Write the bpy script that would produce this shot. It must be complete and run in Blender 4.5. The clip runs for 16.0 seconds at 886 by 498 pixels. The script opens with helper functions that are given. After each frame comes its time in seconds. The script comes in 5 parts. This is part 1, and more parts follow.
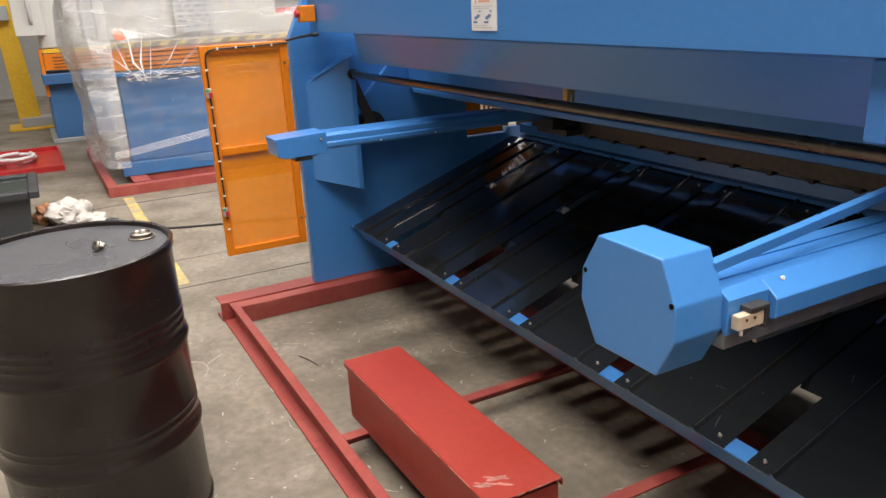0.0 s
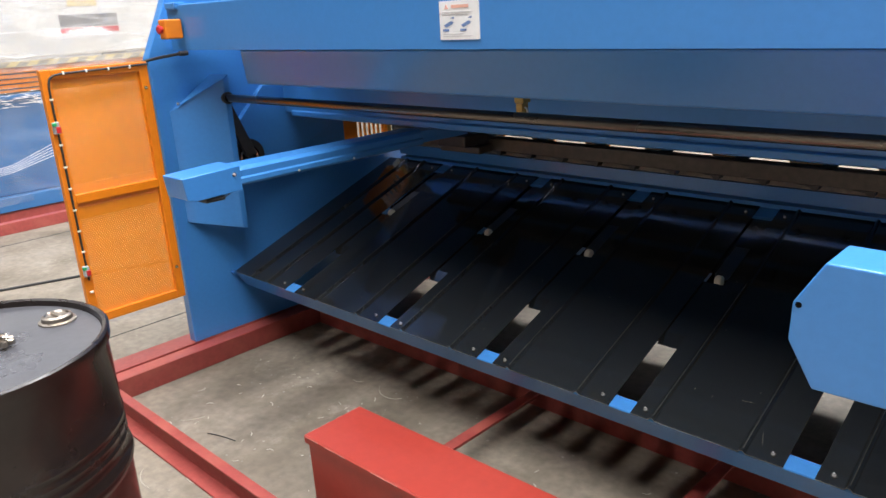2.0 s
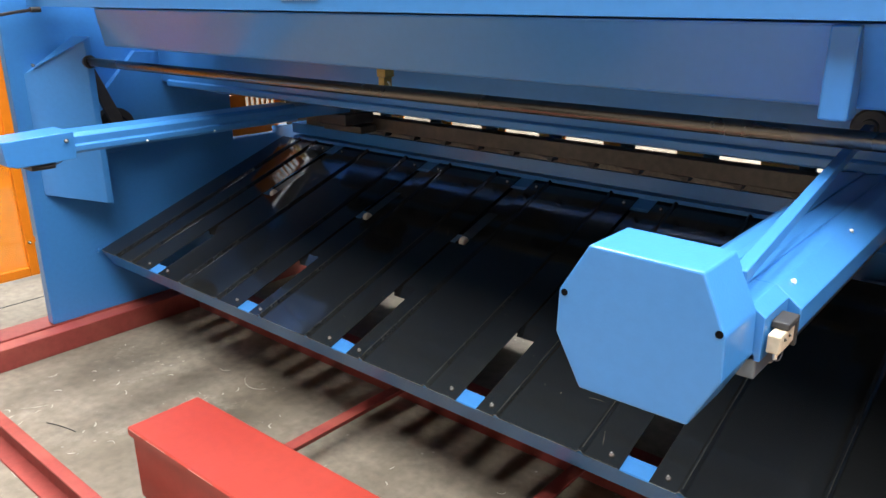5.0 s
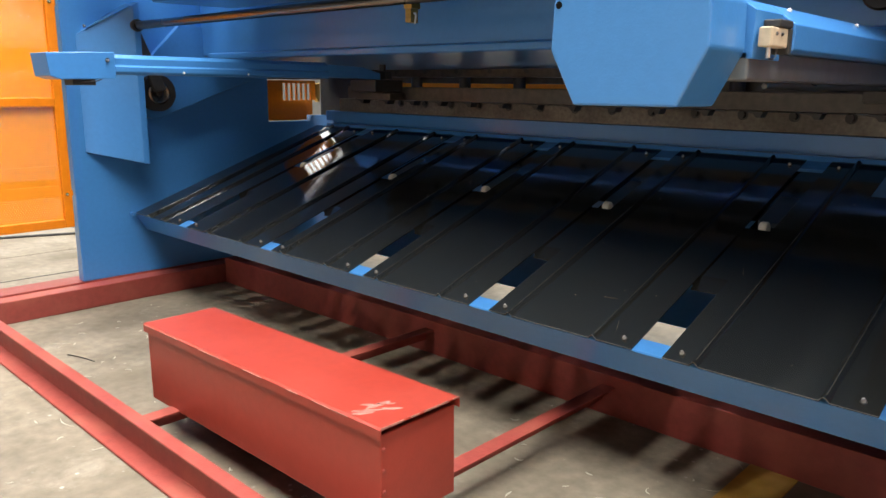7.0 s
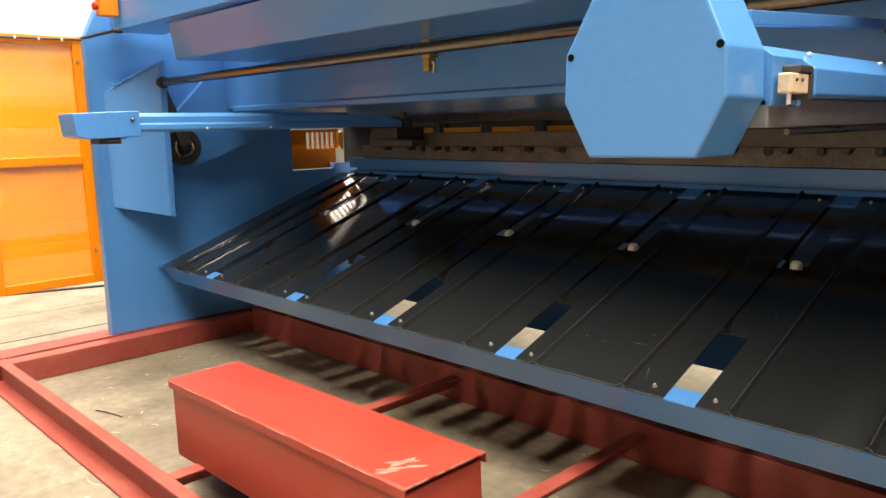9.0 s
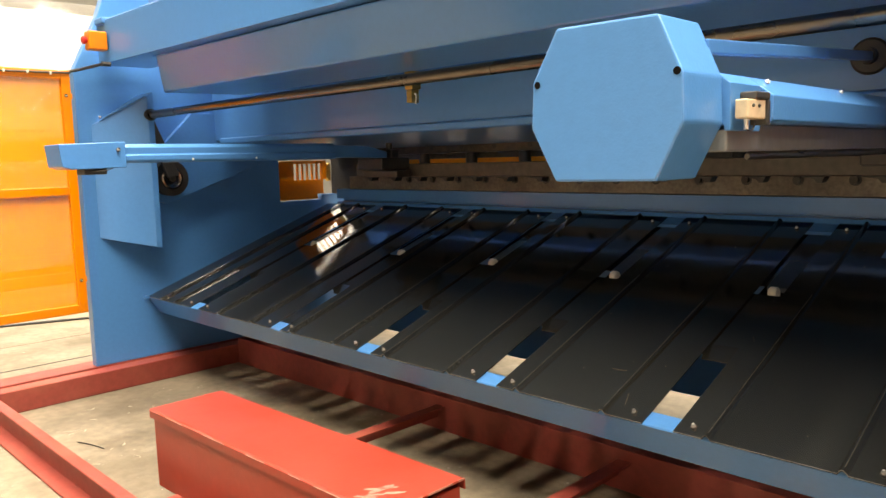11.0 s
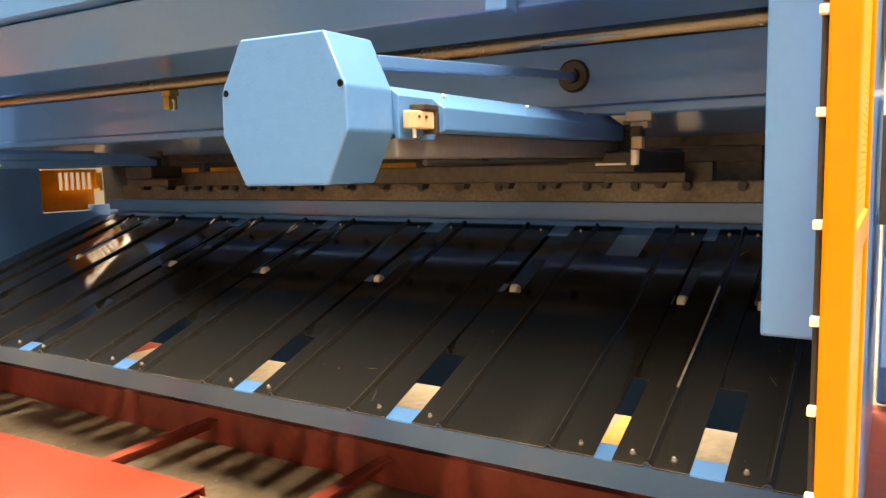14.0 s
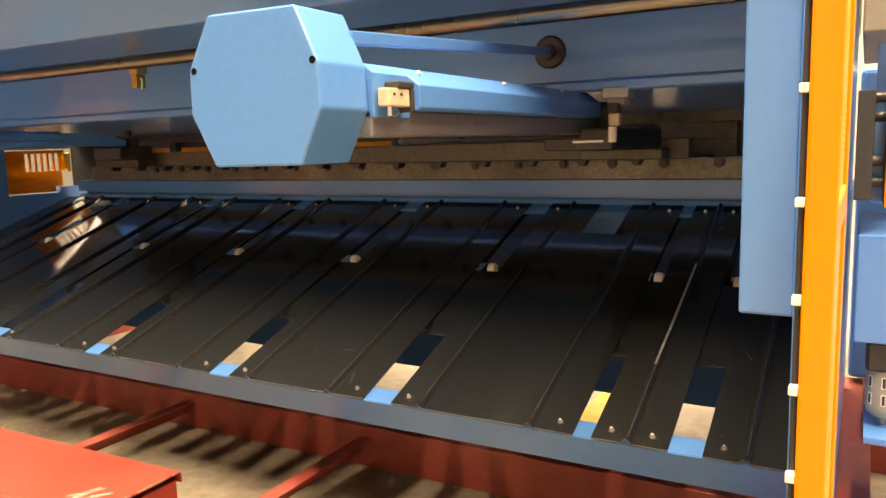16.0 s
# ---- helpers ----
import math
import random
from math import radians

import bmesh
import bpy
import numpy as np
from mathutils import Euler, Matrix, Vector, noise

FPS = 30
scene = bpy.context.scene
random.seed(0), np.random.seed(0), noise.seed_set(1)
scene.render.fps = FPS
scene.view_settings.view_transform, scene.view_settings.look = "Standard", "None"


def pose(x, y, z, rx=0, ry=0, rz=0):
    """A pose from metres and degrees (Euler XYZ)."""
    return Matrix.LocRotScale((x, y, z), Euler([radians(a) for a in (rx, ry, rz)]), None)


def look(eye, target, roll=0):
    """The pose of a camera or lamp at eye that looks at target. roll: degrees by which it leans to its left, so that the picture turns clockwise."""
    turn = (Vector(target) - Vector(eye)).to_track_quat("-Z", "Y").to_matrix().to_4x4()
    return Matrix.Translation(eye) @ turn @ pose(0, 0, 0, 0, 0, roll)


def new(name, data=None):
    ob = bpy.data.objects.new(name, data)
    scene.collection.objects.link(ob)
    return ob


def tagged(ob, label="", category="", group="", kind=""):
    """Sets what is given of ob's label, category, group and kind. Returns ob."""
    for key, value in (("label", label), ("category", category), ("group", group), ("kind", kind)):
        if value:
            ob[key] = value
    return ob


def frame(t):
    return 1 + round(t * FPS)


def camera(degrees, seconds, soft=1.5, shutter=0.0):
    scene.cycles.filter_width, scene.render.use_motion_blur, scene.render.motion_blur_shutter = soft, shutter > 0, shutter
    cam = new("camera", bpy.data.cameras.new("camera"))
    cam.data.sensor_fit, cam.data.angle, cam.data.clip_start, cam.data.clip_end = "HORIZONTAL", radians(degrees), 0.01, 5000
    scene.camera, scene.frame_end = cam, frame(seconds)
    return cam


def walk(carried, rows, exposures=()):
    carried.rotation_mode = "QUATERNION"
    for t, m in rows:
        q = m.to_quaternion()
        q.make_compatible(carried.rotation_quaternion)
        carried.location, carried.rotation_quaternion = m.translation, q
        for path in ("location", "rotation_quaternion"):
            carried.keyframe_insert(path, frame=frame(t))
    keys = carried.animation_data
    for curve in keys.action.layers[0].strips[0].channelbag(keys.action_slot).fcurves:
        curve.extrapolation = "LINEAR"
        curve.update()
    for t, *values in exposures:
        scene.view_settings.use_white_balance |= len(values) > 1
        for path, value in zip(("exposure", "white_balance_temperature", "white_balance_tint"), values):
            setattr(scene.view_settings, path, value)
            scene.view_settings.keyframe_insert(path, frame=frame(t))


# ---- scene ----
cam = camera(61.2, 16.0)
PATH = [
    (0, (3.444, -1.408, 1.513), (1.762, -0.524, 0.887), -2.8),
    (0.5, (3.321, -1.377, 1.512), (1.612, -0.496, 0.960), -3.9),
    (1, (3.162, -1.355, 1.509), (1.538, -0.331, 0.948), -3.3),
    (1.5, (2.930, -1.584, 1.490), (1.407, -0.426, 0.907), -3.7),
    (2, (2.833, -1.703, 1.500), (1.490, -0.350, 0.895), -3.3),
    (2.5, (2.853, -1.695, 1.486), (1.653, -0.212, 0.886), -2.9),
    (3, (2.873, -1.686, 1.486), (1.752, -0.139, 0.892), -2.9),
    (3.2, (2.884, -1.682, 1.487), (1.788, -0.118, 0.893), -3.0),
    (5.3, (2.955, -1.395, 1.385), (1.698, 0.018, 0.735), -0.3),
    (5.5, (2.929, -1.394, 1.349), (1.659, -0.002, 0.679), -0.6),
    (6, (2.976, -1.462, 1.149), (1.628, -0.112, 0.547), 0.4),
    (6.5, (3.041, -1.482, 0.965), (1.703, -0.083, 0.461), 1.3),
    (7, (3.09, -1.481, 0.96), (1.745, -0.064, 0.536), 0.7),
    (7.5, (3.097, -1.465, 0.975), (1.713, -0.07, 0.602), -0.9),
    (8, (3.073, -1.455, 0.973), (1.676, -0.067, 0.626), -1.1),
    (8.5, (3.077, -1.453, 0.977), (1.671, -0.07, 0.645), -1.1),
    (10.8, (3.111, -1.444, 0.99), (1.697, -0.055, 0.726), -1.7),
    (11, (3.117, -1.445, 0.971), (1.712, -0.042, 0.734), -1.4),
    (11.5, (3.163, -1.444, 0.973), (1.825, 0.028, 0.764), -1.1),
    (12, (3.215, -1.413, 0.964), (2.013, 0.172, 0.759), -0.7),
    (12.5, (3.247, -1.393, 0.954), (2.158, 0.271, 0.747), 0.2),
    (13, (3.269, -1.387, 0.961), (2.222, 0.305, 0.756), -0.3),
    (13.5, (3.281, -1.378, 0.96), (2.252, 0.324, 0.745), -1.1),
    (14, (3.288, -1.382, 0.961), (2.259, 0.318, 0.739), -1.3),
    (14.5, (3.288, -1.382, 0.969), (2.265, 0.322, 0.753), -1.5),
    (15, (3.287, -1.371, 0.965), (2.299, 0.352, 0.735), -1.8),
    (15.5, (3.285, -1.369, 0.961), (2.325, 0.366, 0.697), -1.8),
    (16, (3.278, -1.367, 0.962), (2.305, 0.358, 0.681), -1.7),
]
EXPOSURES = [(0, 0.10, 6200, 13), (1.5, 0.34, 6000, 13), (3.0, 0.60, 5400, 9), (5.5, 0.88, 5900, 9), (7.0, 0.91, 6200, 8),
             (8.5, 1.15, 7200, 9), (11.0, 1.27, 8000, 9), (12.5, 1.66, 10700, 14), (16.0, 1.70, 10300, 18)]
walk(cam, [(t, look(eye, target, roll)) for t, eye, target, roll in PATH], EXPOSURES)

# ---------------------------------------------------------------- light
world = bpy.data.worlds.new("sky")
scene.world = world
world.use_nodes = True
wn = world.node_tree.nodes
sky = wn.new("ShaderNodeTexSky")
sky.sky_type, sky.sun_disc = "NISHITA", False
sky.sun_elevation, sky.sun_rotation = radians(50), radians(200)
world.node_tree.links.new(sky.outputs[0], wn["Background"].inputs[0])
wn["Background"].inputs[1].default_value = 0.1


def roof_light(x, y, z, sx, sy, power, color):
    d = bpy.data.lights.new("skylight", "AREA")
    d.shape, d.size, d.size_y, d.energy, d.color = "RECTANGLE", sx, sy, power, color
    ob = new("skylight_lamp", d)
    ob.matrix_world = pose(x, y, z)
    return ob


DAY = (1.0, 0.93, 0.84)
HALL = (-15.0, 16.0, -14.0, 16.0, 8.5)   # x0, x1, y0, y1, height
ROOF_GAP = (-5.0, 10.0)   # the skylights' reach along y
SKYLIGHTS = [(-13.9, 1.2, 520), (-11.0, 0.6, 80), (-7.0, 0.8, 350), (-3.8, 0.5, 520), (-1.2, 0.5, 1150),
             (1.4, 0.5, 1950), (4.0, 0.5, 2300), (6.6, 0.5, 1650), (9.2, 0.5, 900)]   # centre x, width, power
for sx_, sw_, pw_ in SKYLIGHTS:
    roof_light(sx_, (ROOF_GAP[0] + ROOF_GAP[1]) / 2, 8.6, sw_, ROOF_GAP[1] - ROOF_GAP[0], pw_ * (ROOF_GAP[1] - ROOF_GAP[0]) / 25.0, DAY)


# ---------------------------------------------------------------- materials
def material(name, color, rough=0.5, metal=0.0, coat=0.0, grain=30.0, vary=0.08, bump=0.0, bump_scale=200.0,
             stain=0.0, stain_color=(0.1, 0.1, 0.1), stain_scale=3.0, stain_from=0.45, stain_to=0.75, rough_vary=0.08, random=0.0, spec=0.5):
    m = bpy.data.materials.new(name)
    m.use_nodes = True
    n, l = m.node_tree.nodes, m.node_tree.links
    b = n["Principled BSDF"]
    b.inputs["Metallic"].default_value = metal
    b.inputs["Coat Weight"].default_value = coat
    b.inputs["Coat Roughness"].default_value = 0.08
    b.inputs["Specular IOR Level"].default_value = spec
    co = n.new("ShaderNodeTexCoord").outputs["Object"]
    fine = n.new("ShaderNodeTexNoise")
    fine.inputs["Scale"].default_value, fine.inputs["Detail"].default_value = grain, 6
    broad = n.new("ShaderNodeTexNoise")
    broad.inputs["Scale"].default_value, broad.inputs["Detail"].default_value = stain_scale, 8
    for t in (fine, broad):
        l.new(co, t.inputs["Vector"])
    ramp = n.new("ShaderNodeMapRange")
    ramp.inputs[1].default_value, ramp.inputs[2].default_value = 0.3, 0.7
    ramp.inputs[3].default_value, ramp.inputs[4].default_value = 1 - vary, 1 + vary
    l.new(fine.outputs["Fac"], ramp.inputs[0])
    mul = n.new("ShaderNodeMix")
    mul.data_type, mul.blend_type = "RGBA", "MULTIPLY"
    mul.inputs[0].default_value = 1
    mul.inputs[6].default_value = (*color, 1)
    l.new(ramp.outputs[0], mul.inputs[7])
    out = mul.outputs[2]
    if stain:
        sr = n.new("ShaderNodeMapRange")
        sr.inputs[1].default_value, sr.inputs[2].default_value = stain_from, stain_to
        sr.inputs[4].default_value = stain
        l.new(broad.outputs["Fac"], sr.inputs[0])
        mx = n.new("ShaderNodeMix")
        mx.data_type = "RGBA"
        l.new(sr.outputs[0], mx.inputs[0])
        l.new(out, mx.inputs[6])
        mx.inputs[7].default_value = (*stain_color, 1)
        out = mx.outputs[2]
    if random:
        info = n.new("ShaderNodeObjectInfo")
        rr = n.new("ShaderNodeMapRange")
        rr.inputs[3].default_value, rr.inputs[4].default_value = 1 - random, 1 + random
        l.new(info.outputs["Random"], rr.inputs[0])
        hv = n.new("ShaderNodeHueSaturation")
        l.new(rr.outputs[0], hv.inputs["Value"])
        l.new(out, hv.inputs["Color"])
        out = hv.outputs[0]
    l.new(out, b.inputs["Base Color"])
    rg = n.new("ShaderNodeMapRange")
    rg.inputs[1].default_value, rg.inputs[2].default_value = 0.3, 0.7
    rg.inputs[3].default_value, rg.inputs[4].default_value = max(rough - rough_vary, 0.02), rough + rough_vary
    l.new(broad.outputs["Fac"], rg.inputs[0])
    l.new(rg.outputs[0], b.inputs["Roughness"])
    if bump:
        bt = n.new("ShaderNodeTexNoise")
        bt.inputs["Scale"].default_value, bt.inputs["Detail"].default_value = bump_scale, 2
        l.new(co, bt.inputs["Vector"])
        bp = n.new("ShaderNodeBump")
        bp.inputs["Strength"].default_value, bp.inputs["Distance"].default_value = bump, 0.002
        l.new(bt.outputs["Fac"], bp.inputs["Height"])
        l.new(bp.outputs[0], b.inputs["Normal"])
    return m


BLUE = material("blue_enamel", (0.054, 0.208, 0.52), 0.3, coat=0.3, grain=60, vary=0.03, bump=0.12, bump_scale=230,
                rough_vary=0.01)
BLACK = material("black_gloss_enamel", (0.0158, 0.0172, 0.0174), 0.12, coat=0.35, spec=0.42, grain=90, vary=0.07, bump=0.03, bump_scale=120,
                 stain=0.3, stain_color=(0.022, 0.023, 0.022), stain_scale=6)
# same blue enamel, darkened for the weaker light on the machines behind
DIMBLUE = material("dimly_lit_blue_enamel", (0.045, 0.135, 0.30), 0.35, grain=60, vary=0.05)
# the machine's blue again, darkened for the shade inside the slots
SHADEBLUE = material("shaded_blue_enamel", (0.018, 0.030, 0.050), 0.35, coat=0.2, grain=60, vary=0.1)
RED = material("red_oxide_paint", (0.262, 0.047, 0.037), 0.5, grain=40, vary=0.12, bump=0.2, bump_scale=150,
               stain=0.6, stain_color=(0.33, 0.082, 0.055), stain_scale=8, stain_from=0.48, stain_to=0.66)
REDBOX = material("red_sheet_paint", (0.288, 0.033, 0.020), 0.42, coat=0.08, grain=40, vary=0.06, bump=0.1, bump_scale=160,
                  stain=0.3, stain_color=(0.31, 0.040, 0.025), stain_scale=4)
ORANGE = material("orange_enamel", (0.66, 0.186, 0.001), 0.4, coat=0.1, grain=40, vary=0.05, bump=0.06)
DRUM = material("black_drum_paint", (0.0125, 0.0085, 0.0072), 0.26, coat=0.12, spec=0.35, grain=50, vary=0.2, bump=0.06, bump_scale=60,
                stain=0.25, stain_color=(0.018, 0.014, 0.012), stain_scale=3)
LID = material("drum_lid_paint", (0.055, 0.055, 0.06), 0.3, grain=60, vary=0.15, bump=0.08, bump_scale=60,
               stain=0.5, stain_color=(0.09, 0.09, 0.09), stain_scale=5)
STEEL = material("ground_steel", (0.37, 0.325, 0.27), 0.34, metal=1.0, grain=80, vary=0.05, stain=0.3, stain_color=(0.3, 0.26, 0.2), stain_scale=8)
ZINC = material("zinc_plated", (0.80, 0.80, 0.80), 0.22, metal=0.5, grain=80, vary=0.1)
ROD = material("oiled_steel", (0.17, 0.15, 0.13), 0.26, metal=1.0, grain=60, vary=0.08, stain=0.25, stain_color=(0.12, 0.10, 0.085), stain_scale=3, rough_vary=0.03)
OILY = material("oily_brown_steel", (0.070, 0.060, 0.048), 0.42, metal=0.2, grain=40, vary=0.3, stain=0.5, stain_color=(0.06, 0.05, 0.04), stain_scale=7)
DARK = material("black_oxide", (0.028, 0.027, 0.026), 0.45, grain=60, vary=0.2)
FOLDGLINT = material("fold_glint_grey", (0.045, 0.046, 0.046), 0.5, grain=120, vary=0.5)
SEAT = material("oily_ground_steel", (0.17, 0.152, 0.125), 0.45, metal=0.3, grain=70, vary=0.3, stain=0.6, stain_color=(0.045, 0.038, 0.030), stain_scale=7)
DUST = material("grey_dust", (0.30, 0.29, 0.27), 0.8, grain=40, vary=0.3)
GUIDE = material("grey_guide_steel", (0.15, 0.165, 0.18), 0.4, metal=0.3, grain=60, vary=0.1)
RUBBER = material("black_rubber", (0.015, 0.015, 0.015), 0.6, grain=60, vary=0.2)
HOLE = material("dark_hole", (0.002, 0.002, 0.002), 0.8, spec=0.1)
AGED = material("aged_beige_plastic", (0.50, 0.42, 0.30), 0.5, grain=60, vary=0.15, stain=0.5, stain_color=(0.3, 0.24, 0.16), stain_scale=40)
NYLON = material("white_nylon", (0.72, 0.68, 0.58), 0.45, grain=60, vary=0.06)
BRASS = material("brass", (0.55, 0.36, 0.11), 0.35, metal=1.0, grain=60, vary=0.15)
BOWL = material("grey_beige_plastic", (0.33, 0.30, 0.25), 0.45, grain=30, vary=0.05)
BEIGE = material("beige_enamel", (0.24, 0.205, 0.165), 0.45, grain=30, vary=0.05)
PALECREAM = material("pale_cream_enamel", (0.58, 0.57, 0.53), 0.4, grain=30, vary=0.04)
CREAM = material("cream_enamel", (0.46, 0.44, 0.385), 0.4, grain=30, vary=0.04, stain=0.2, stain_color=(0.38, 0.36, 0.32))
# yellow and black paled to carry the haze of the film over them
HAZEDYELLOW = material("film_hazed_yellow", (0.55, 0.43, 0.16), 0.5, grain=30, vary=0.1)
STRIPE = material("film_hazed_stripe", (0.26, 0.23, 0.15), 0.6)
FADEDINK = material("grey_ink", (0.16, 0.15, 0.14), 0.5)
PAPER = material("printed_paper", (0.52, 0.52, 0.51), 0.7, grain=60, vary=0.1)
WHITE = material("white_plate", (0.78, 0.78, 0.76), 0.4, grain=30, vary=0.04)
GREEN = material("green_plastic", (0.03, 0.35, 0.12), 0.4, grain=60, vary=0.05)
REDPLASTIC = material("red_plastic", (0.45, 0.02, 0.02), 0.35, grain=60, vary=0.05)
YELLOW = material("yellow_paint", (0.75, 0.45, 0.02), 0.45, grain=30, vary=0.08, stain=0.3, stain_color=(0.5, 0.3, 0.03))
INK = material("black_ink", (0.03, 0.03, 0.03), 0.5)
BLUEINK = material("blue_ink", (0.14, 0.22, 0.42), 0.5)
PALEORANGE = material("pale_orange_ink", (0.75, 0.42, 0.32), 0.5)
PALEINK = material("pale_grey_ink", (0.55, 0.55, 0.55), 0.5)
ORANGEINK = material("orange_ink", (0.85, 0.2, 0.05), 0.5)
PLASTIC = material("dark_plastic", (0.025, 0.027, 0.03), 0.45, grain=50, vary=0.15)
CLOTH = material("soiled_cloth", (0.46, 0.43, 0.39), 0.9, grain=25, vary=0.15, stain=0.6, stain_color=(0.25, 0.22, 0.2), stain_scale=9)
BROWNCLOTH = material("brown_cloth", (0.35, 0.17, 0.08), 0.9, grain=25, vary=0.2)
WALLPAINT = material("hall_wall_paint", (0.36, 0.355, 0.325), 0.7, grain=8, vary=0.05, stain=0.4, stain_color=(0.17, 0.17, 0.165), stain_scale=0.6)
BOUNCEWALL = material("white_bounce_wall", (0.62, 0.61, 0.58), 0.7, grain=8, vary=0.04, stain=0.3, stain_color=(0.5, 0.49, 0.46), stain_scale=0.6)
ROOF = material("roof_sheet", (0.12, 0.125, 0.13), 0.6, grain=6, vary=0.06)
GREYMETAL = material("grey_enamel", (0.33, 0.34, 0.34), 0.45, grain=30, vary=0.06)
WOOD = material("raw_timber", (0.42, 0.27, 0.14), 0.7, grain=14, vary=0.25)
LANE = material("worn_lane_paint", (0.50, 0.37, 0.10), 0.7, grain=14, vary=0.25, stain=0.8, stain_color=(0.30, 0.26, 0.19), stain_scale=9, stain_from=0.42, stain_to=0.6)
FADED = material("yellow_floor_paint", (0.46, 0.25, 0.025), 0.7, grain=14, vary=0.2, stain=0.4, stain_color=(0.33, 0.28, 0.2), stain_scale=7)


def concrete():
    m = material("worn_concrete", (0.216, 0.184, 0.138), 0.6, grain=26, vary=0.22, bump=0.25, bump_scale=90,
                 stain=0.75, stain_color=(0.080, 0.063, 0.040), stain_scale=1.9, stain_from=0.42, stain_to=0.68, rough_vary=0.15)
    n, l = m.node_tree.nodes, m.node_tree.links
    b = n["Principled BSDF"]
    src = b.inputs["Base Color"].links[0].from_socket
    co = n["Texture Coordinate"].outputs["Object"]
    blot = n.new("ShaderNodeTexNoise")
    blot.inputs["Scale"].default_value, blot.inputs["Detail"].default_value = 4.5, 10
    blot.inputs["Roughness"].default_value = 0.7
    l.new(co, blot.inputs["Vector"])
    r = n.new("ShaderNodeMapRange")
    r.inputs[1].default_value, r.inputs[2].default_value, r.inputs[4].default_value = 0.56, 0.70, 0.6
    l.new(blot.outputs["Fac"], r.inputs[0])
    mx = n.new("ShaderNodeMix")
    mx.data_type = "RGBA"
    l.new(r.outputs[0], mx.inputs[0])
    l.new(src, mx.inputs[6])
    mx.inputs[7].default_value = (0.325, 0.292, 0.232, 1)
    # pale paint spatter
    vo = n.new("ShaderNodeTexVoronoi")
    vo.inputs["Scale"].default_value = 22
    l.new(co, vo.inputs["Vector"])
    r2 = n.new("ShaderNodeMapRange")
    r2.inputs[1].default_value, r2.inputs[2].default_value = 0.14, 0.08
    r2.inputs[3].default_value, r2.inputs[4].default_value = 0.0, 0.5
    l.new(vo.outputs["Distance"], r2.inputs[0])
    gate = n.new("ShaderNodeMath")
    gate.operation = "MULTIPLY"
    l.new(r2.outputs[0], gate.inputs[0])
    r3 = n.new("ShaderNodeMapRange")
    r3.inputs[1].default_value, r3.inputs[2].default_value = 0.52, 0.6
    l.new(blot.outputs["Fac"], r3.inputs[0])
    l.new(r3.outputs[0], gate.inputs[1])
    mx2 = n.new("ShaderNodeMix")
    mx2.data_type = "RGBA"
    l.new(gate.outputs[0], mx2.inputs[0])
    l.new(mx.outputs[2], mx2.inputs[6])
    mx2.inputs[7].default_value = (0.6, 0.58, 0.54, 1)
    l.new(mx2.outputs[2], b.inputs["Base Color"])
    return m


CONCRETE = concrete()


def perforated(name, color, pitch=0.0095, hole=0.185):
    """Sheet in a yz plane, punched with staggered round holes."""
    m = material(name, color, 0.42, grain=40, vary=0.05)
    n, l = m.node_tree.nodes, m.node_tree.links
    b, out = n["Principled BSDF"], n["Material Output"]
    sep = n.new("ShaderNodeSeparateXYZ")
    l.new(n["Texture Coordinate"].outputs["Object"], sep.inputs[0])

    def calc(op, a, c=None):
        k = n.new("ShaderNodeMath")
        k.operation = op
        for i, v in enumerate((a, c)):
            if v is None:
                continue
            if isinstance(v, (int, float)):
                k.inputs[i].default_value = v
            else:
                l.new(v, k.inputs[i])
        return k.outputs[0]

    u = calc("DIVIDE", sep.outputs["Y"], pitch)
    v = calc("DIVIDE", sep.outputs["Z"], pitch * 0.866)
    row = calc("FLOOR", v)
    shift = calc("MULTIPLY", calc("MODULO", row, 2.0), 0.5)
    fu = calc("SUBTRACT", calc("FRACT", calc("ADD", u, shift)), 0.5)
    fv = calc("SUBTRACT", calc("FRACT", v), 0.5)
    d = calc("SQRT", calc("ADD", calc("MULTIPLY", fu, fu), calc("MULTIPLY", fv, fv)))
    solid = calc("GREATER_THAN", d, hole)
    tr = n.new("ShaderNodeBsdfTransparent")
    mix = n.new("ShaderNodeMixShader")
    l.new(solid, mix.inputs[0])
    l.new(tr.outputs[0], mix.inputs[1])
    l.new(b.outputs[0], mix.inputs[2])
    l.new(mix.outputs[0], out.inputs["Surface"])
    return m


MESH = perforated("perforated_orange", (0.78, 0.262, 0.002), hole=0.165)


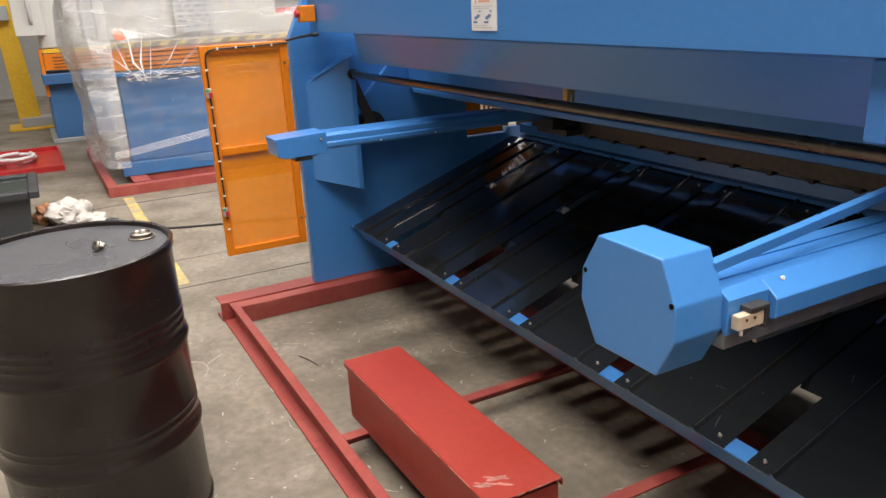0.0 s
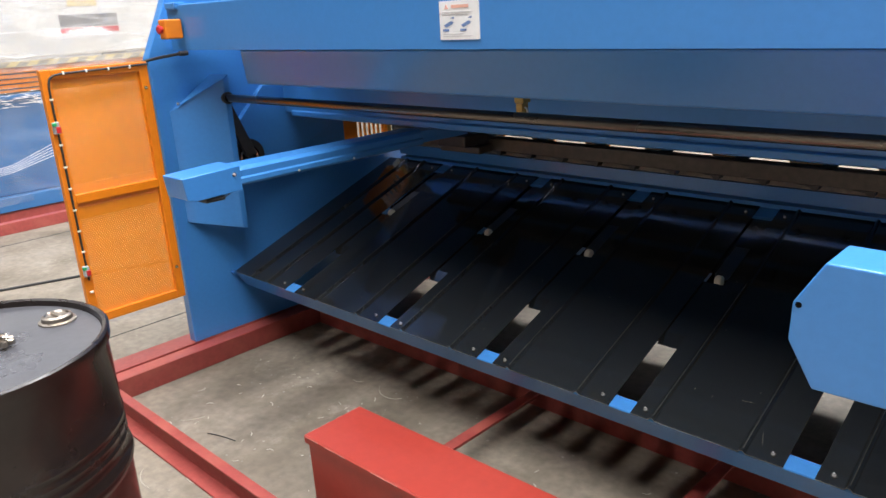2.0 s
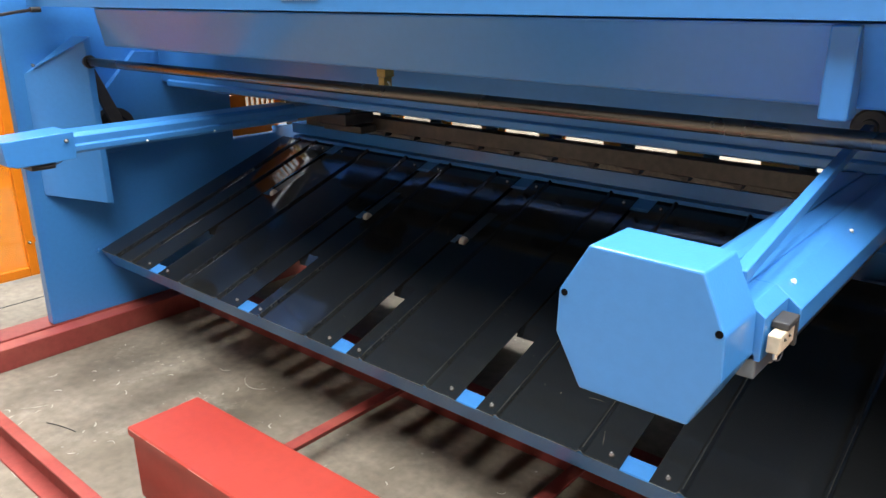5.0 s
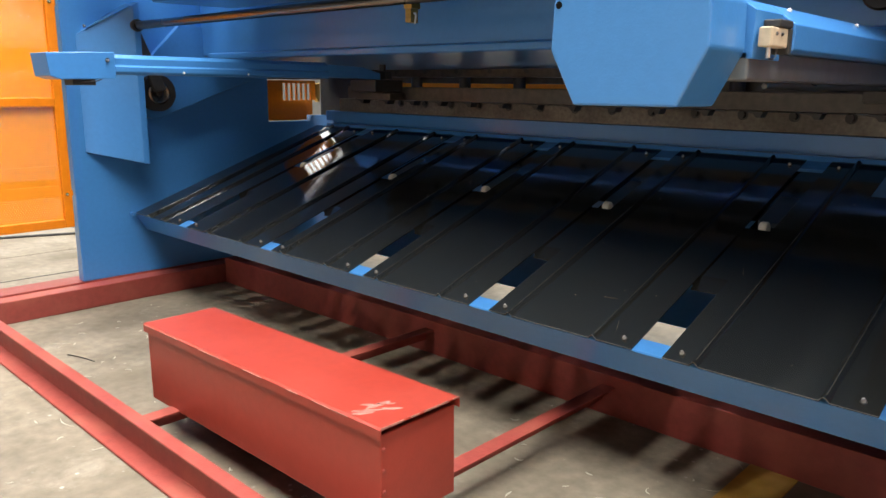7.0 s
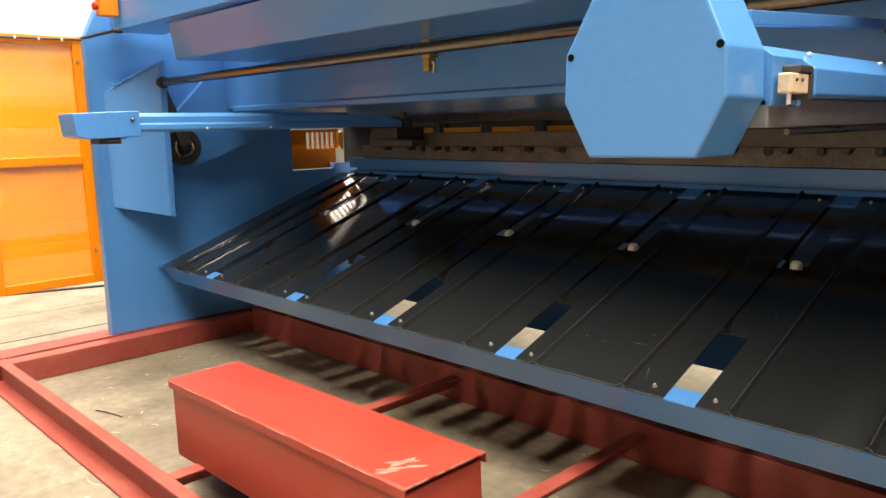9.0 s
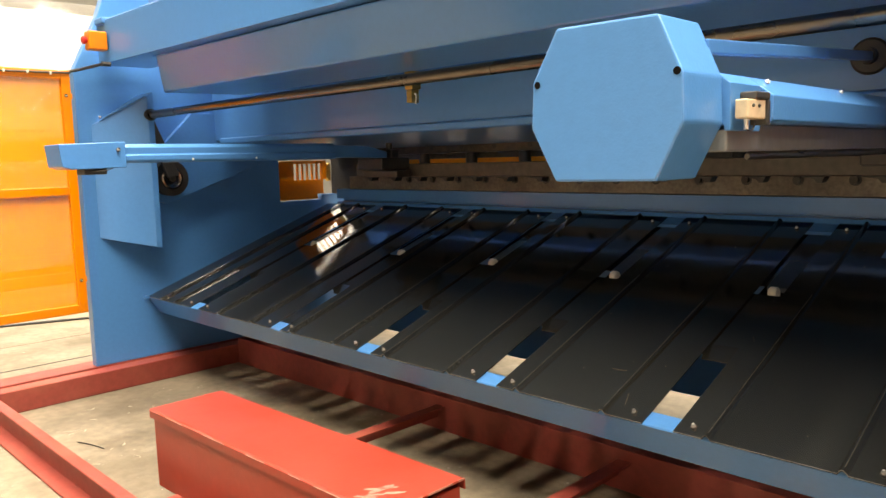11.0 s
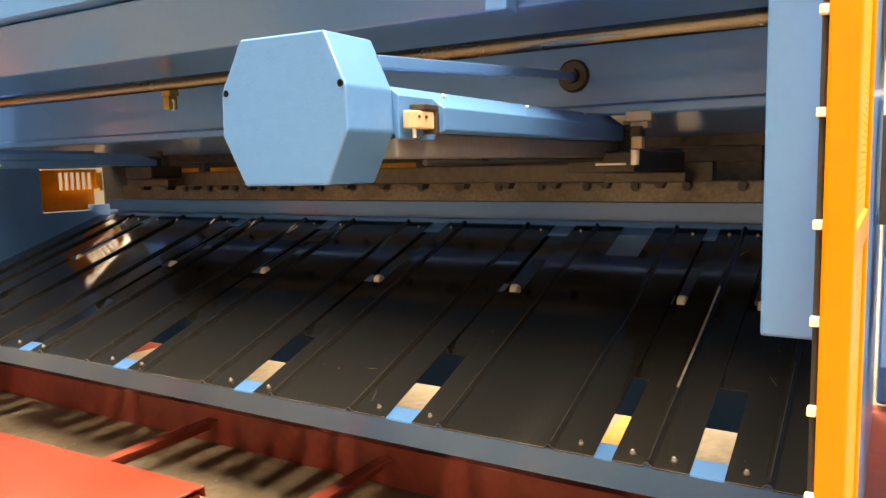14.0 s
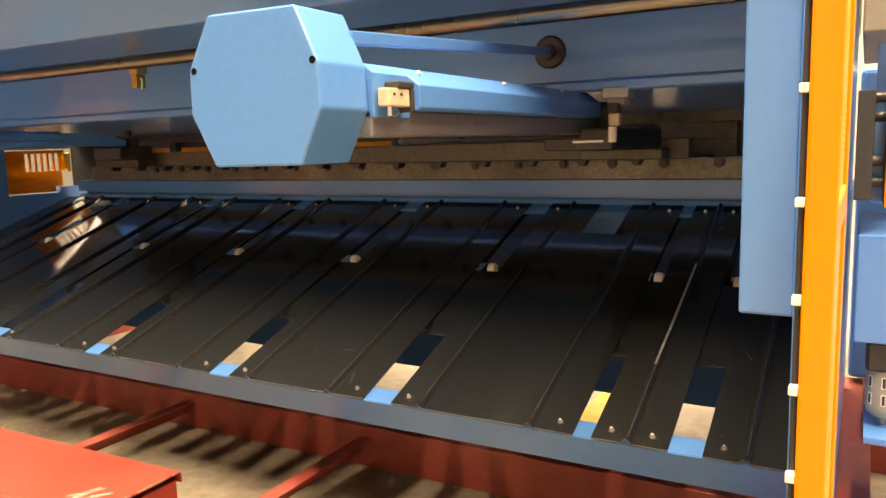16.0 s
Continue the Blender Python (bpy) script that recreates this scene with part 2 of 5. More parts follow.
def film_wrap(name, crease_mix, clear_mix):
    m = material(name, (0.85, 0.85, 0.84), 0.18, grain=20, vary=0.05, bump=0.6, bump_scale=9)
    n, l = m.node_tree.nodes, m.node_tree.links
    b, out = n["Principled BSDF"], n["Material Output"]
    tr = n.new("ShaderNodeBsdfTransparent")
    mp = n.new("ShaderNodeMapping")
    mp.inputs["Scale"].default_value = (0.6, 0.3, 1.6)
    mp.inputs["Rotation"].default_value = (0.22, 0.0, 0.0)
    l.new(n["Texture Coordinate"].outputs["Object"], mp.inputs["Vector"])
    crease = n.new("ShaderNodeTexNoise")
    crease.inputs["Scale"].default_value, crease.inputs["Detail"].default_value, crease.inputs["Distortion"].default_value = 5.0, 4, 0.1
    l.new(mp.outputs[0], crease.inputs["Vector"])
    fold = n.new("ShaderNodeMath")
    fold.operation = "SUBTRACT"
    fold.inputs[1].default_value = 0.5
    l.new(crease.outputs["Fac"], fold.inputs[0])
    near = n.new("ShaderNodeMath")
    near.operation = "ABSOLUTE"
    l.new(fold.outputs[0], near.inputs[0])
    r = n.new("ShaderNodeMapRange")
    r.inputs[1].default_value, r.inputs[2].default_value = 0.0, 0.05
    r.inputs[3].default_value, r.inputs[4].default_value = crease_mix, clear_mix
    l.new(near.outputs[0], r.inputs[0])
    mix = n.new("ShaderNodeMixShader")
    l.new(r.outputs[0], mix.inputs[0])
    l.new(tr.outputs[0], mix.inputs[1])
    l.new(b.outputs[0], mix.inputs[2])
    # creased gloss over the clear film
    hb = n.new("ShaderNodeBump")
    hb.inputs["Strength"].default_value, hb.inputs["Distance"].default_value = 1.0, 0.02
    l.new(crease.outputs["Fac"], hb.inputs["Height"])
    gl = n.new("ShaderNodeBsdfGlossy")
    gl.inputs["Roughness"].default_value = 0.1
    l.new(hb.outputs[0], gl.inputs["Normal"])
    top = n.new("ShaderNodeMixShader")
    top.inputs[0].default_value = 0.07
    l.new(mix.outputs[0], top.inputs[1])
    l.new(gl.outputs[0], top.inputs[2])
    l.new(top.outputs[0], out.inputs["Surface"])
    return m


FILM = film_wrap("stretch_film", 0.28, 0.11)
DRAPE = film_wrap("hanging_stretch_film", 0.42, 0.24)
CLEARFILM = film_wrap("clear_stretch_film", 0.11, 0.035)


# ---------------------------------------------------------------- mesh helpers
def base_of(ob):
    v = Vector((0, 0, 0))
    while ob:
        v += ob.location
        ob = ob.parent
    return v


def finish(bm, name, mat, shift=Vector((0, 0, 0)), smooth=False):
    bmesh.ops.recalc_face_normals(bm, faces=bm.faces[:])
    me = bpy.data.meshes.new(name)
    if shift.length:
        bmesh.ops.translate(bm, verts=bm.verts[:], vec=-shift)
    bm.to_mesh(me)
    bm.free()
    me.materials.append(mat)
    if smooth:
        me.shade_smooth()
        me.set_sharp_from_angle(angle=radians(35))
    return me


def part(name, bm, mat, parent, label="", smooth=False):
    ob = new(name, finish(bm, name, mat, base_of(parent), smooth))
    ob.parent = parent
    if label:
        tagged(ob, label)
    return ob


def piece(name, mesh, parent, m, label=""):
    """An object on shared mesh data, at world pose m, under parent."""
    ob = new(name, mesh)
    ob.parent = parent
    ob.matrix_local = Matrix.Translation(-base_of(parent)) @ m
    if label:
        tagged(ob, label)
    return ob


def thing(name, at, label, category, group="", kind=""):
    ob = new(name)
    ob.location = at
    ob.empty_display_size = 0.1
    return tagged(ob, label, category, group, kind)


def block(name, bm, mat, label="", category="", group="", kind="", at=(0, 0, 0), smooth=False):
    """A top-level single mesh."""
    ob = new(name, finish(bm, name, mat, Vector(at), smooth))
    ob.location = at
    return tagged(ob, label, category, group, kind)


def box(bm, lo, hi, bevel=0.0, m=None, segments=2):
    lo, hi = [min(a, b) for a, b in zip(lo, hi)], [max(a, b) for a, b in zip(lo, hi)]
    t = Matrix.LocRotScale([(a + b) / 2 for a, b in zip(lo, hi)], None, [b - a for a, b in zip(lo, hi)])
    vs = bmesh.ops.create_cube(bm, size=1, matrix=t)["verts"]
    if bevel:
        es = list({e for v in vs for e in v.link_edges})
        got = bmesh.ops.bevel(bm, geom=es, offset=bevel, segments=segments, affect="EDGES", profile=0.5)
        vs = list({v for v in got["verts"]} | {v for v in vs if v.is_valid})
    if m is not None:
        bmesh.ops.transform(bm, matrix=m, verts=vs)
    return bm


def boxed(lo, hi, bevel=0.0, m=None):
    return box(bmesh.new(), lo, hi, bevel, m)


AX = {"x": (1, 2, 0), "y": (0, 2, 1), "z": (0, 1, 2)}


def prism(bm, pts, axis, a, b, bevel=0.0, m=None, segments=2):
    """A polygon (in the two other axes, in order) drawn along an axis from a to b."""
    u, v, w = AX[axis]
    rings = []
    for s in (a, b):
        ring = []
        for p in pts:
            c = [0, 0, 0]
            c[u], c[v], c[w] = p[0], p[1], s
            ring.append(bm.verts.new(c))
        rings.append(ring)
    n = len(pts)
    fs = [bm.faces.new(rings[0]), bm.faces.new(rings[1])]
    for i in range(n):
        j = (i + 1) % n
        fs.append(bm.faces.new((rings[0][i], rings[0][j], rings[1][j], rings[1][i])))
    vs = rings[0] + rings[1]
    bmesh.ops.recalc_face_normals(bm, faces=fs)
    if bevel:
        es = list({e for v_ in vs for e in v_.link_edges})
        got = bmesh.ops.bevel(bm, geom=es, offset=bevel, segments=segments, affect="EDGES", profile=0.5)
        vs = list(set(got["verts"]) | {v_ for v_ in vs if v_.is_valid})
    if m is not None:
        bmesh.ops.transform(bm, matrix=m, verts=vs)
    return bm


def sheet_profile(bm, pts, axis, a, b, thick):
    """An open bent profile given thickness, drawn along an axis."""
    off = []
    n = len(pts)
    for i, p in enumerate(pts):
        p0, p1 = Vector(pts[max(i - 1, 0)]), Vector(pts[min(i + 1, n - 1)])
        d = (p1 - p0).normalized()
        off.append((p[0] - d.y * thick, p[1] + d.x * thick))
    return prism(bm, list(pts) + off[::-1], axis, a, b)


def tube(bm, p0, p1, r, seg=16, r1=None):
    p0, p1 = Vector(p0), Vector(p1)
    d = p1 - p0
    m = Matrix.Translation((p0 + p1) / 2) @ d.to_track_quat("Z", "Y").to_matrix().to_4x4()
    bmesh.ops.create_cone(bm, cap_ends=True, segments=seg, radius1=r, radius2=r if r1 is None else r1, depth=d.length, matrix=m)
    return bm


def lathe(bm, prof, seg=48, m=None):
    """Profile of (r, z) about the z axis, closed at both ends."""
    rings, vs = [], []
    for r, z in prof:
        ring = [bm.verts.new((r * math.cos(2 * math.pi * i / seg), r * math.sin(2 * math.pi * i / seg), z)) for i in range(seg)]
        rings.append(ring)
        vs += ring
    for a, b in zip(rings, rings[1:]):
        for i in range(seg):
            j = (i + 1) % seg
            bm.faces.new((a[i], a[j], b[j], b[i]))
    bm.faces.new(rings[0][::-1])
    bm.faces.new(rings[-1])
    if m is not None:
        bmesh.ops.transform(bm, matrix=m, verts=vs)
    return bm


def cable(name, pts, r, mat, parent=None, label="", category="", kind=""):
    cu = bpy.data.curves.new(name, "CURVE")
    cu.dimensions, cu.bevel_depth, cu.bevel_resolution, cu.resolution_u = "3D", r, 3, 6
    sp = cu.splines.new("NURBS")
    sp.points.add(len(pts) - 1)
    sp.use_endpoint_u, sp.order_u = True, min(4, len(pts))
    off = base_of(parent) if parent else Vector((0, 0, 0))
    for p, c in zip(sp.points, pts):
        p.co = (*(Vector(c) - off), 1)
    tmp = bpy.data.objects.new(name, cu)
    scene.collection.objects.link(tmp)
    me = bpy.data.meshes.new_from_object(tmp.evaluated_get(bpy.context.evaluated_depsgraph_get()))
    bpy.data.objects.remove(tmp)
    bpy.data.curves.remove(cu)
    me.name = name
    me.materials.clear()
    me.materials.append(mat)
    me.shade_smooth()
    ob = new(name, me)
    ob.parent = parent
    return tagged(ob, label, category, kind=kind)


def lettering(name, text, size, m, mat, parent, label=""):
    cu = bpy.data.curves.new(name, "FONT")
    cu.body, cu.size, cu.extrude = text, size, 0.001
    tmp = bpy.data.objects.new(name, cu)
    scene.collection.objects.link(tmp)
    me = bpy.data.meshes.new_from_object(tmp.evaluated_get(bpy.context.evaluated_depsgraph_get()))
    bpy.data.objects.remove(tmp)
    bpy.data.curves.remove(cu)
    me.name = name
    me.materials.clear()
    me.materials.append(mat)
    return piece(name, me, parent, m, label)


def shared(name, bm, mat, smooth=True):
    return finish(bm, name, mat, smooth=smooth)


# small repeated pieces
def bolt_mesh(r=0.008, h=0.006, mat=None, name="bolt"):
    bm = bmesh.new()
    bmesh.ops.create_cone(bm, cap_ends=True, segments=14, radius1=r * 1.5, radius2=r * 1.5, depth=0.0016, matrix=pose(0, 0, 0.0008))
    bmesh.ops.create_cone(bm, cap_ends=True, segments=12, radius1=r, radius2=r * 0.92, depth=h, matrix=pose(0, 0, 0.0016 + h / 2))
    socket = len(bm.faces)
    bmesh.ops.create_cone(bm, cap_ends=True, segments=6, radius1=r * 0.6, radius2=r * 0.6, depth=0.0006, matrix=pose(0, 0, 0.0017 + h))
    for i, f in enumerate(bm.faces):
        f.material_index = int(mat is None and (i >= socket or f.calc_center_median().z < 0.0017))
    me = shared(name, bm, mat or ZINC, smooth=True)
    me.materials.append(DARK)
    return me


BOLT = bolt_mesh(0.0046, 0.0065)
DARKBOLT = bolt_mesh(0.012, 0.012, DARK, "bolt")

# ---------------------------------------------------------------- hall
x0, x1, y0, y1, hz = HALL
bm = bmesh.new()
for a, b in ((x0, -1.45), (-1.45, x1)):
    box(bm, (a + (0.004 if a > x0 else 0), y0, -0.2), (b - 0.004 if b < x1 else b, y1, 0.0))
block("floor", bm, CONCRETE, "worn stained grey concrete workshop floor", "floor", kind="structure")
# south and east walls are out of view, white to bounce fill light
for nm, lo, hi in (("wall_west", (x0 - 0.3, y0, 0), (x0, y1, hz)), ("wall_east", (x1, y0, 0), (x1 + 0.3, y1, hz)),
                   ("wall_south", (x0, y0 - 0.3, 0), (x1, y0, hz)), ("wall_north", (x0, y1, 0), (x1, y1 + 0.3, hz))):
    block(nm, boxed(lo, hi), BOUNCEWALL if nm in ("wall_south", "wall_east") else WALLPAINT, "pale painted workshop wall", "wall", kind="structure")
bm = bmesh.new()
for k in range(10):
    box(bm, (x0, y0 + 1.6 + 3.0 * k, 0.0), (x0 + 0.10, y0 + 1.78 + 3.0 * k, hz), 0.004)
block("wall_rib", bm, WALLPAINT, "painted ribs along the workshop wall", "wall", kind="structure")
bm = bmesh.new()
edges = [x0]
for sx_, sw_, pw_ in SKYLIGHTS:
    edges += [sx_ - sw_ / 2, sx_ + sw_ / 2]
edges.append(x1)
for i in range(0, len(edges), 2):
    box(bm, (edges[i], y0, hz), (edges[i + 1], y1, hz + 0.2))
for y_ in (y0, y1):
    box(bm, (x0, y_ - 0.3 if y_ < 0 else y_, hz + 0.2), (x1, y_ if y_ < 0 else y_ + 0.3, hz + 0.21))
for sx_, sw_, pw_ in SKYLIGHTS:
    for lo_, hi_ in ((y0, ROOF_GAP[0]), (ROOF_GAP[1], y1)):
        box(bm, (sx_ - sw_ / 2, lo_, hz), (sx_ + sw_ / 2, hi_, hz + 0.2))
block("ceiling", bm, ROOF, "grey sheet metal roof with long skylights", "ceiling", kind="structure")

# worn yellow lane marking
bm = bmesh.new()
for a, b in ((-3.55, -2.45), (-2.38, -1.5), (-1.4, -0.95)):
    box(bm, (a, -0.88, 0.0), (b, -0.80, 0.003))
block("floor_marking", bm, LANE, "worn yellow painted lane line on concrete", "floor marking", kind="structure")
block("floor_marking", boxed((2.44, 0.02, 0.0), (2.56, 2.2, 0.003)), FADED, "yellow painted line under the machine", "floor marking", kind="structure")

# ---------------------------------------------------------------- shearing machine
MX0, MX1 = -0.25, 3.20      # inner faces of the two side frames
machine = thing("shearing_machine", (1.5, 0.4, 0.10), "large blue hydraulic guillotine shear seen from behind, on a red skid", "machine")

# side frames: thick plates with a throat opening towards the front
def side_frame(xa, xb, label):
    outer = [(-0.256, 0.10), (1.45, 0.10), (1.45, 0.80), (1.0, 0.80), (0.985, 0.772), (0.727, 0.772), (0.727, 1.06), (0.93, 1.08), (0.93, 1.26), (1.45, 1.26), (1.45, 2.25), (0.1, 2.25), (-0.14, 1.62), (-0.256, 1.38)]
    return part("side_frame", prism(bmesh.new(), outer, "x", xa, xb, 0.004), BLUE, machine, label)


side_frame(MX0 - 0.05, MX0, "thick blue steel side plate")
side_frame(MX1, MX1 + 0.05, "thick blue steel side plate")

def sagging(bm):
    """Sheet work hung slightly lower towards one end."""
    for v in bm.verts:
        v.co.z += 0.005 - 0.0052 * v.co.x
    return bm


# rear cover band with the warning plate
part("rear_cover", sagging(prism(bmesh.new(), [(-0.16, 1.40), (-0.16, 1.574), (-0.157, 1.577), (-0.11, 1.580), (-0.11, 1.575), (-0.150, 1.571), (-0.150, 1.408), (0.06, 1.408), (0.06, 1.40)], "x", -0.215, MX1 - 0.004, 0.0012, segments=1)), BLUE, machine, "blue sheet cover along the back")
part("top_cover", boxed((0.18, -0.108, 1.40), (MX1 - 0.01, 0.5, 2.15), 0.006), BLUE, machine)
part("cover_stud", tube(bmesh.new(), (1.43, -0.135, 1.578), (1.43, -0.135, 1.61), 0.009, 14), ZINC, machine, "chrome stud", smooth=True)
bm = boxed((0.34, -0.15, 1.578), (0.46, -0.125, 1.586), 0.003)
box(bm, (0.44, -0.148, 1.584), (0.53, -0.13, 1.598), 0.003)
part("cover_latch", bm, BLUE, machine)
part("cover_cap", boxed((-0.20, -0.175, 1.565), (-0.12, -0.12, 1.592), 0.006), BLUE, machine)
bm = sagging(prism(bmesh.new(), [(-0.058, 1.262), (-0.112, 1.396), (0.30, 1.396), (0.30, 1.268)], "x", 0.22, MX1 - 0.004, 0.006))
for v in bm.verts:
    if v.co.x < 0.3 and v.co.z < 1.33:
        v.co.x -= 0.06
part("upper_beam", bm, BLUE, machine)
part("beam_bracket", boxed((2.628, -0.125, 1.240), (2.672, -0.075, 1.385), 0.004), BLUE, machine)
part("ram", prism(bmesh.new(), [(0.36, 1.085), (0.36, 1.60), (0.42, 1.60), (0.42, 1.13), (1.02, 1.06), (1.02, 1.03), (0.40, 1.075)], "x", MX0 + 0.02, MX1 - 0.02, 0.004), BLUE, machine)
part("ram_lip", prism(bmesh.new(), [(0.345, 1.072), (0.345, 1.092), (0.358, 1.098), (0.358, 1.066)], "x", MX0 + 0.1, MX1 - 0.03, 0.003), BLUE, machine)

# torsion shaft with crank links
part("torsion_shaft", tube(bmesh.new(), (-0.14, 0.0, 1.195), (MX1 - 0.01, 0.0, 1.195), 0.0165, 24), ROD, machine, "oiled steel shaft", smooth=True)
bm = bmesh.new()
tube(bm, (-0.165, 0.0, 1.195), (-0.10, 0.0, 1.195), 0.026, 24)
part("shaft_collar", bm, DARK, machine, "black collar", smooth=True)
bm = prism(bmesh.new(), [(-0.022, 1.20), (0.022, 1.20), (0.135, 0.93), (0.08, 0.92)], "x", -0.165, -0.145, 0.003)
part("crank_link", bm, DARK, machine, "black link arm")
bm = bmesh.new()
pts = [(0.11 + 0.115 * math.cos(a), 0.916 + 0.115 * math.sin(a)) for a in [math.pi * (0.75 + 0.95 * k / 12) for k in range(13)]]
pts += [(0.62, 0.98), (0.62, 1.20), (0.25, 1.22)]
prism(bm, pts, "x", MX0 + 0.002, MX0 + 0.035, 0.003)
part("swing_plate", bm, BLUE, machine)
wheel = part("eccentric_wheel", tube(bmesh.new(), (MX0 + 0.03, 0.11, 0.916), (MX0 + 0.075, 0.11, 0.916), 0.080, 36), RUBBER, machine, "black wheel", smooth=True)
bm = bmesh.new()
lathe(bm, [(0.02, 0), (0.050, 0.0), (0.050, 0.006), (0.042, 0.009), (0.034, 0.004), (0.02, 0.004)], 28, pose(MX0 + 0.075, 0.11, 0.916, 0, 90, 0))
part("hub", bm, ROD, wheel, "bare steel hub", smooth=True)
part("hub_bolt", tube(bmesh.new(), (MX0 + 0.075, 0.11, 0.916), (MX0 + 0.088, 0.11, 0.916), 0.016, 6), DARK, wheel)

# folded bracket covers on the side frames
def bracket_cover(xa, xb, z0, z1):
    bm = bmesh.new()
    # plan: from the side frame outwards, sloping towards the front
    pts = [(xa, -0.20), (xa + (xb - xa) * 0.16, -0.172), (xb, -0.012), (xb, 0.015), (xa, 0.015)]
    prism(bm, pts, "z", z0, z1, 0.003)
    top = [v for v in bm.verts if v.co.z > (z0 + z1) / 2]
    for v in top:
        v.co.z += (v.co.y + 0.12) * 0.65
    for v in bm.verts:
        if v not in top:
            v.co.z -= (v.co.y + 0.12) * 0.25
    return bm


part("bracket_cover", bracket_cover(MX0, -0.105, 0.645, 1.205), BLUE, machine, "folded blue sheet cover")
bm = bmesh.new()
a_, b_ = Vector((MX0 + 0.030, -0.163, 1.180)), Vector((-0.108, -0.018, 1.272))
box(bm, (-0.010, -0.002, 0), (0.010, 0.002, (b_ - a_).length), 0.0008, Matrix.Translation(a_) @ (b_ - a_).to_track_quat("Z", "Y").to_matrix().to_4x4())
part("cover_flange", bm, BLUE, machine)
piece("bolt", BOLT, machine, pose(MX0 + 0.034, -0.172, 1.186, 60, 0, 30))
part("bracket_cover", prism(bmesh.new(), [(3.126, -0.226), (3.126, 0.05), (MX1, 0.05), (MX1, -0.226)], "z", 0.703, 1.19, 0.004), BLUE, machine, "folded blue sheet cover")

# ---- chute: sloping corrugated sheets between slots
SLOTS = [(0.200, 0.07), (0.812, 0.07), (1.315, 0.07), (1.828, 0.072), (2.326, 0.075), (2.813, 0.038), (3.011, 0.062)]
SL = math.atan2(0.745 - 0.39, 1.0)         # slope of the chute
CH = pose(0, 0, 0.385, math.degrees(SL))   # local y runs up the chute, local z out of it
CL = 1.085
RIDGES = [-0.10, 0.03, 0.40, 0.65, 0.91, 1.159, 1.416, 1.681, 1.931, 2.185, 2.438, 2.70, 2.902, 3.116]
NOTCH = (2.53, 2.634, 0.872)


def chute_profile(xa, xb, ridges):
    prof = [(xa, 0.0)]
    for r in ridges:
        prof += [(r - 0.0100, 0.0), (r - 0.0045, 0.0072), (r - 0.0014, 0.0096), (r + 0.0014, 0.0096), (r + 0.0045, 0.0072), (r + 0.0100, 0.0)]
    prof.append((xb, 0.0))
    return prof


def chute_panel(xa, xb, ridges):
    bm = bmesh.new()
    prof = chute_profile(xa, xb, ridges)
    if xa < NOTCH[0] < xb:
        prof = sorted(prof + [(NOTCH[0], 0.0), (NOTCH[1], 0.0)])
    ys = (-0.0115, NOTCH[2], CL)
    top = [[bm.verts.new((x, y, z)) for x, z in prof] for y in ys]
    low = [[bm.verts.new((x, y, z - 0.003)) for x, z in prof] for y in ys]
    for j in range(2):
        for i in range(len(prof) - 1):
            if j == 1 and prof[i][0] >= NOTCH[0] - 1e-6 and prof[i + 1][0] <= NOTCH[1] + 1e-6:
                continue
            bm.faces.new((top[j][i], top[j][i + 1], top[j + 1][i + 1], top[j + 1][i]))
            bm.faces.new((low[j][i], low[j + 1][i], low[j + 1][i + 1], low[j][i + 1]))
    for e in [e for e in bm.edges if e.is_boundary and e.verts[0] in {v for r in top for v in r} and e.verts[1] in {v for r in top for v in r}]:
        a, b = e.verts
        (ja, ia), (jb, ib) = [next((j, r.index(v)) for j, r in enumerate(top) if v in r) for v in (a, b)]
        bm.faces.new((a, b, low[jb][ib], low[ja][ia]))
    bmesh.ops.transform(bm, matrix=CH, verts=bm.verts[:])
    return bm


bm = prism(bmesh.new(), [(0.013, -0.098), (-0.010, -0.006), (-0.007, -0.0035), (0.038, -0.0035), (0.038, -0.009), (-0.003, -0.009), (0.019, -0.097)], "x", MX0 + 0.002, MX1 - 0.003)
bmesh.ops.transform(bm, matrix=CH, verts=bm.verts[:])
part("chute_rail", bm, BLUE, machine, "blue angle rail along the lower chute edge")
part("rail_pin", tube(bmesh.new(), (MX0 + 0.001, -0.018, 0.378), (MX0 + 0.022, -0.018, 0.378), 0.009, 14), BLUE, machine, smooth=True)
bm = boxed((MX0 + 0.01, 1.025, -0.009), (MX1 - 0.05, 1.088, -0.0035), 0.0, CH)
part("upper_rail", bm, BLUE, machine)
rnd = random.Random(5)
xs = [MX0 + 0.01]
for c, w in SLOTS:
    xs += [c - w / 2, c + w / 2]
xs.append(MX1 - 0.004)
for k in range(0, len(xs), 2):
    xa, xb = xs[k], xs[k + 1]
    rd = [r for r in RIDGES if xa < r < xb]
    part("chute_sheet", chute_panel(xa, xb, rd), BLACK, machine, "glossy black folded sheet", smooth=True)

    bm = bmesh.new()
    edge = chute_profile(xa, xb, rd)
    sheet_profile(bm, edge, "y", -0.0128, -0.0116, 0.0010)
    bmesh.ops.transform(bm, matrix=CH, verts=bm.verts[:])
    part("bare_edge", bm, GUIDE, machine, "bare cut edge of the black sheet")
    # thin grey strips stand in for the highlight on each ridge crest
    for r in rd:
        part("fold_glint", boxed((r + 0.0008, 0.0, 0.0093), (r + 0.0021, 0.30 + 0.35 * rnd.random(), 0.0099), 0.0, CH), FOLDGLINT, machine, "grey strip drawn as the highlight along a fold crest")

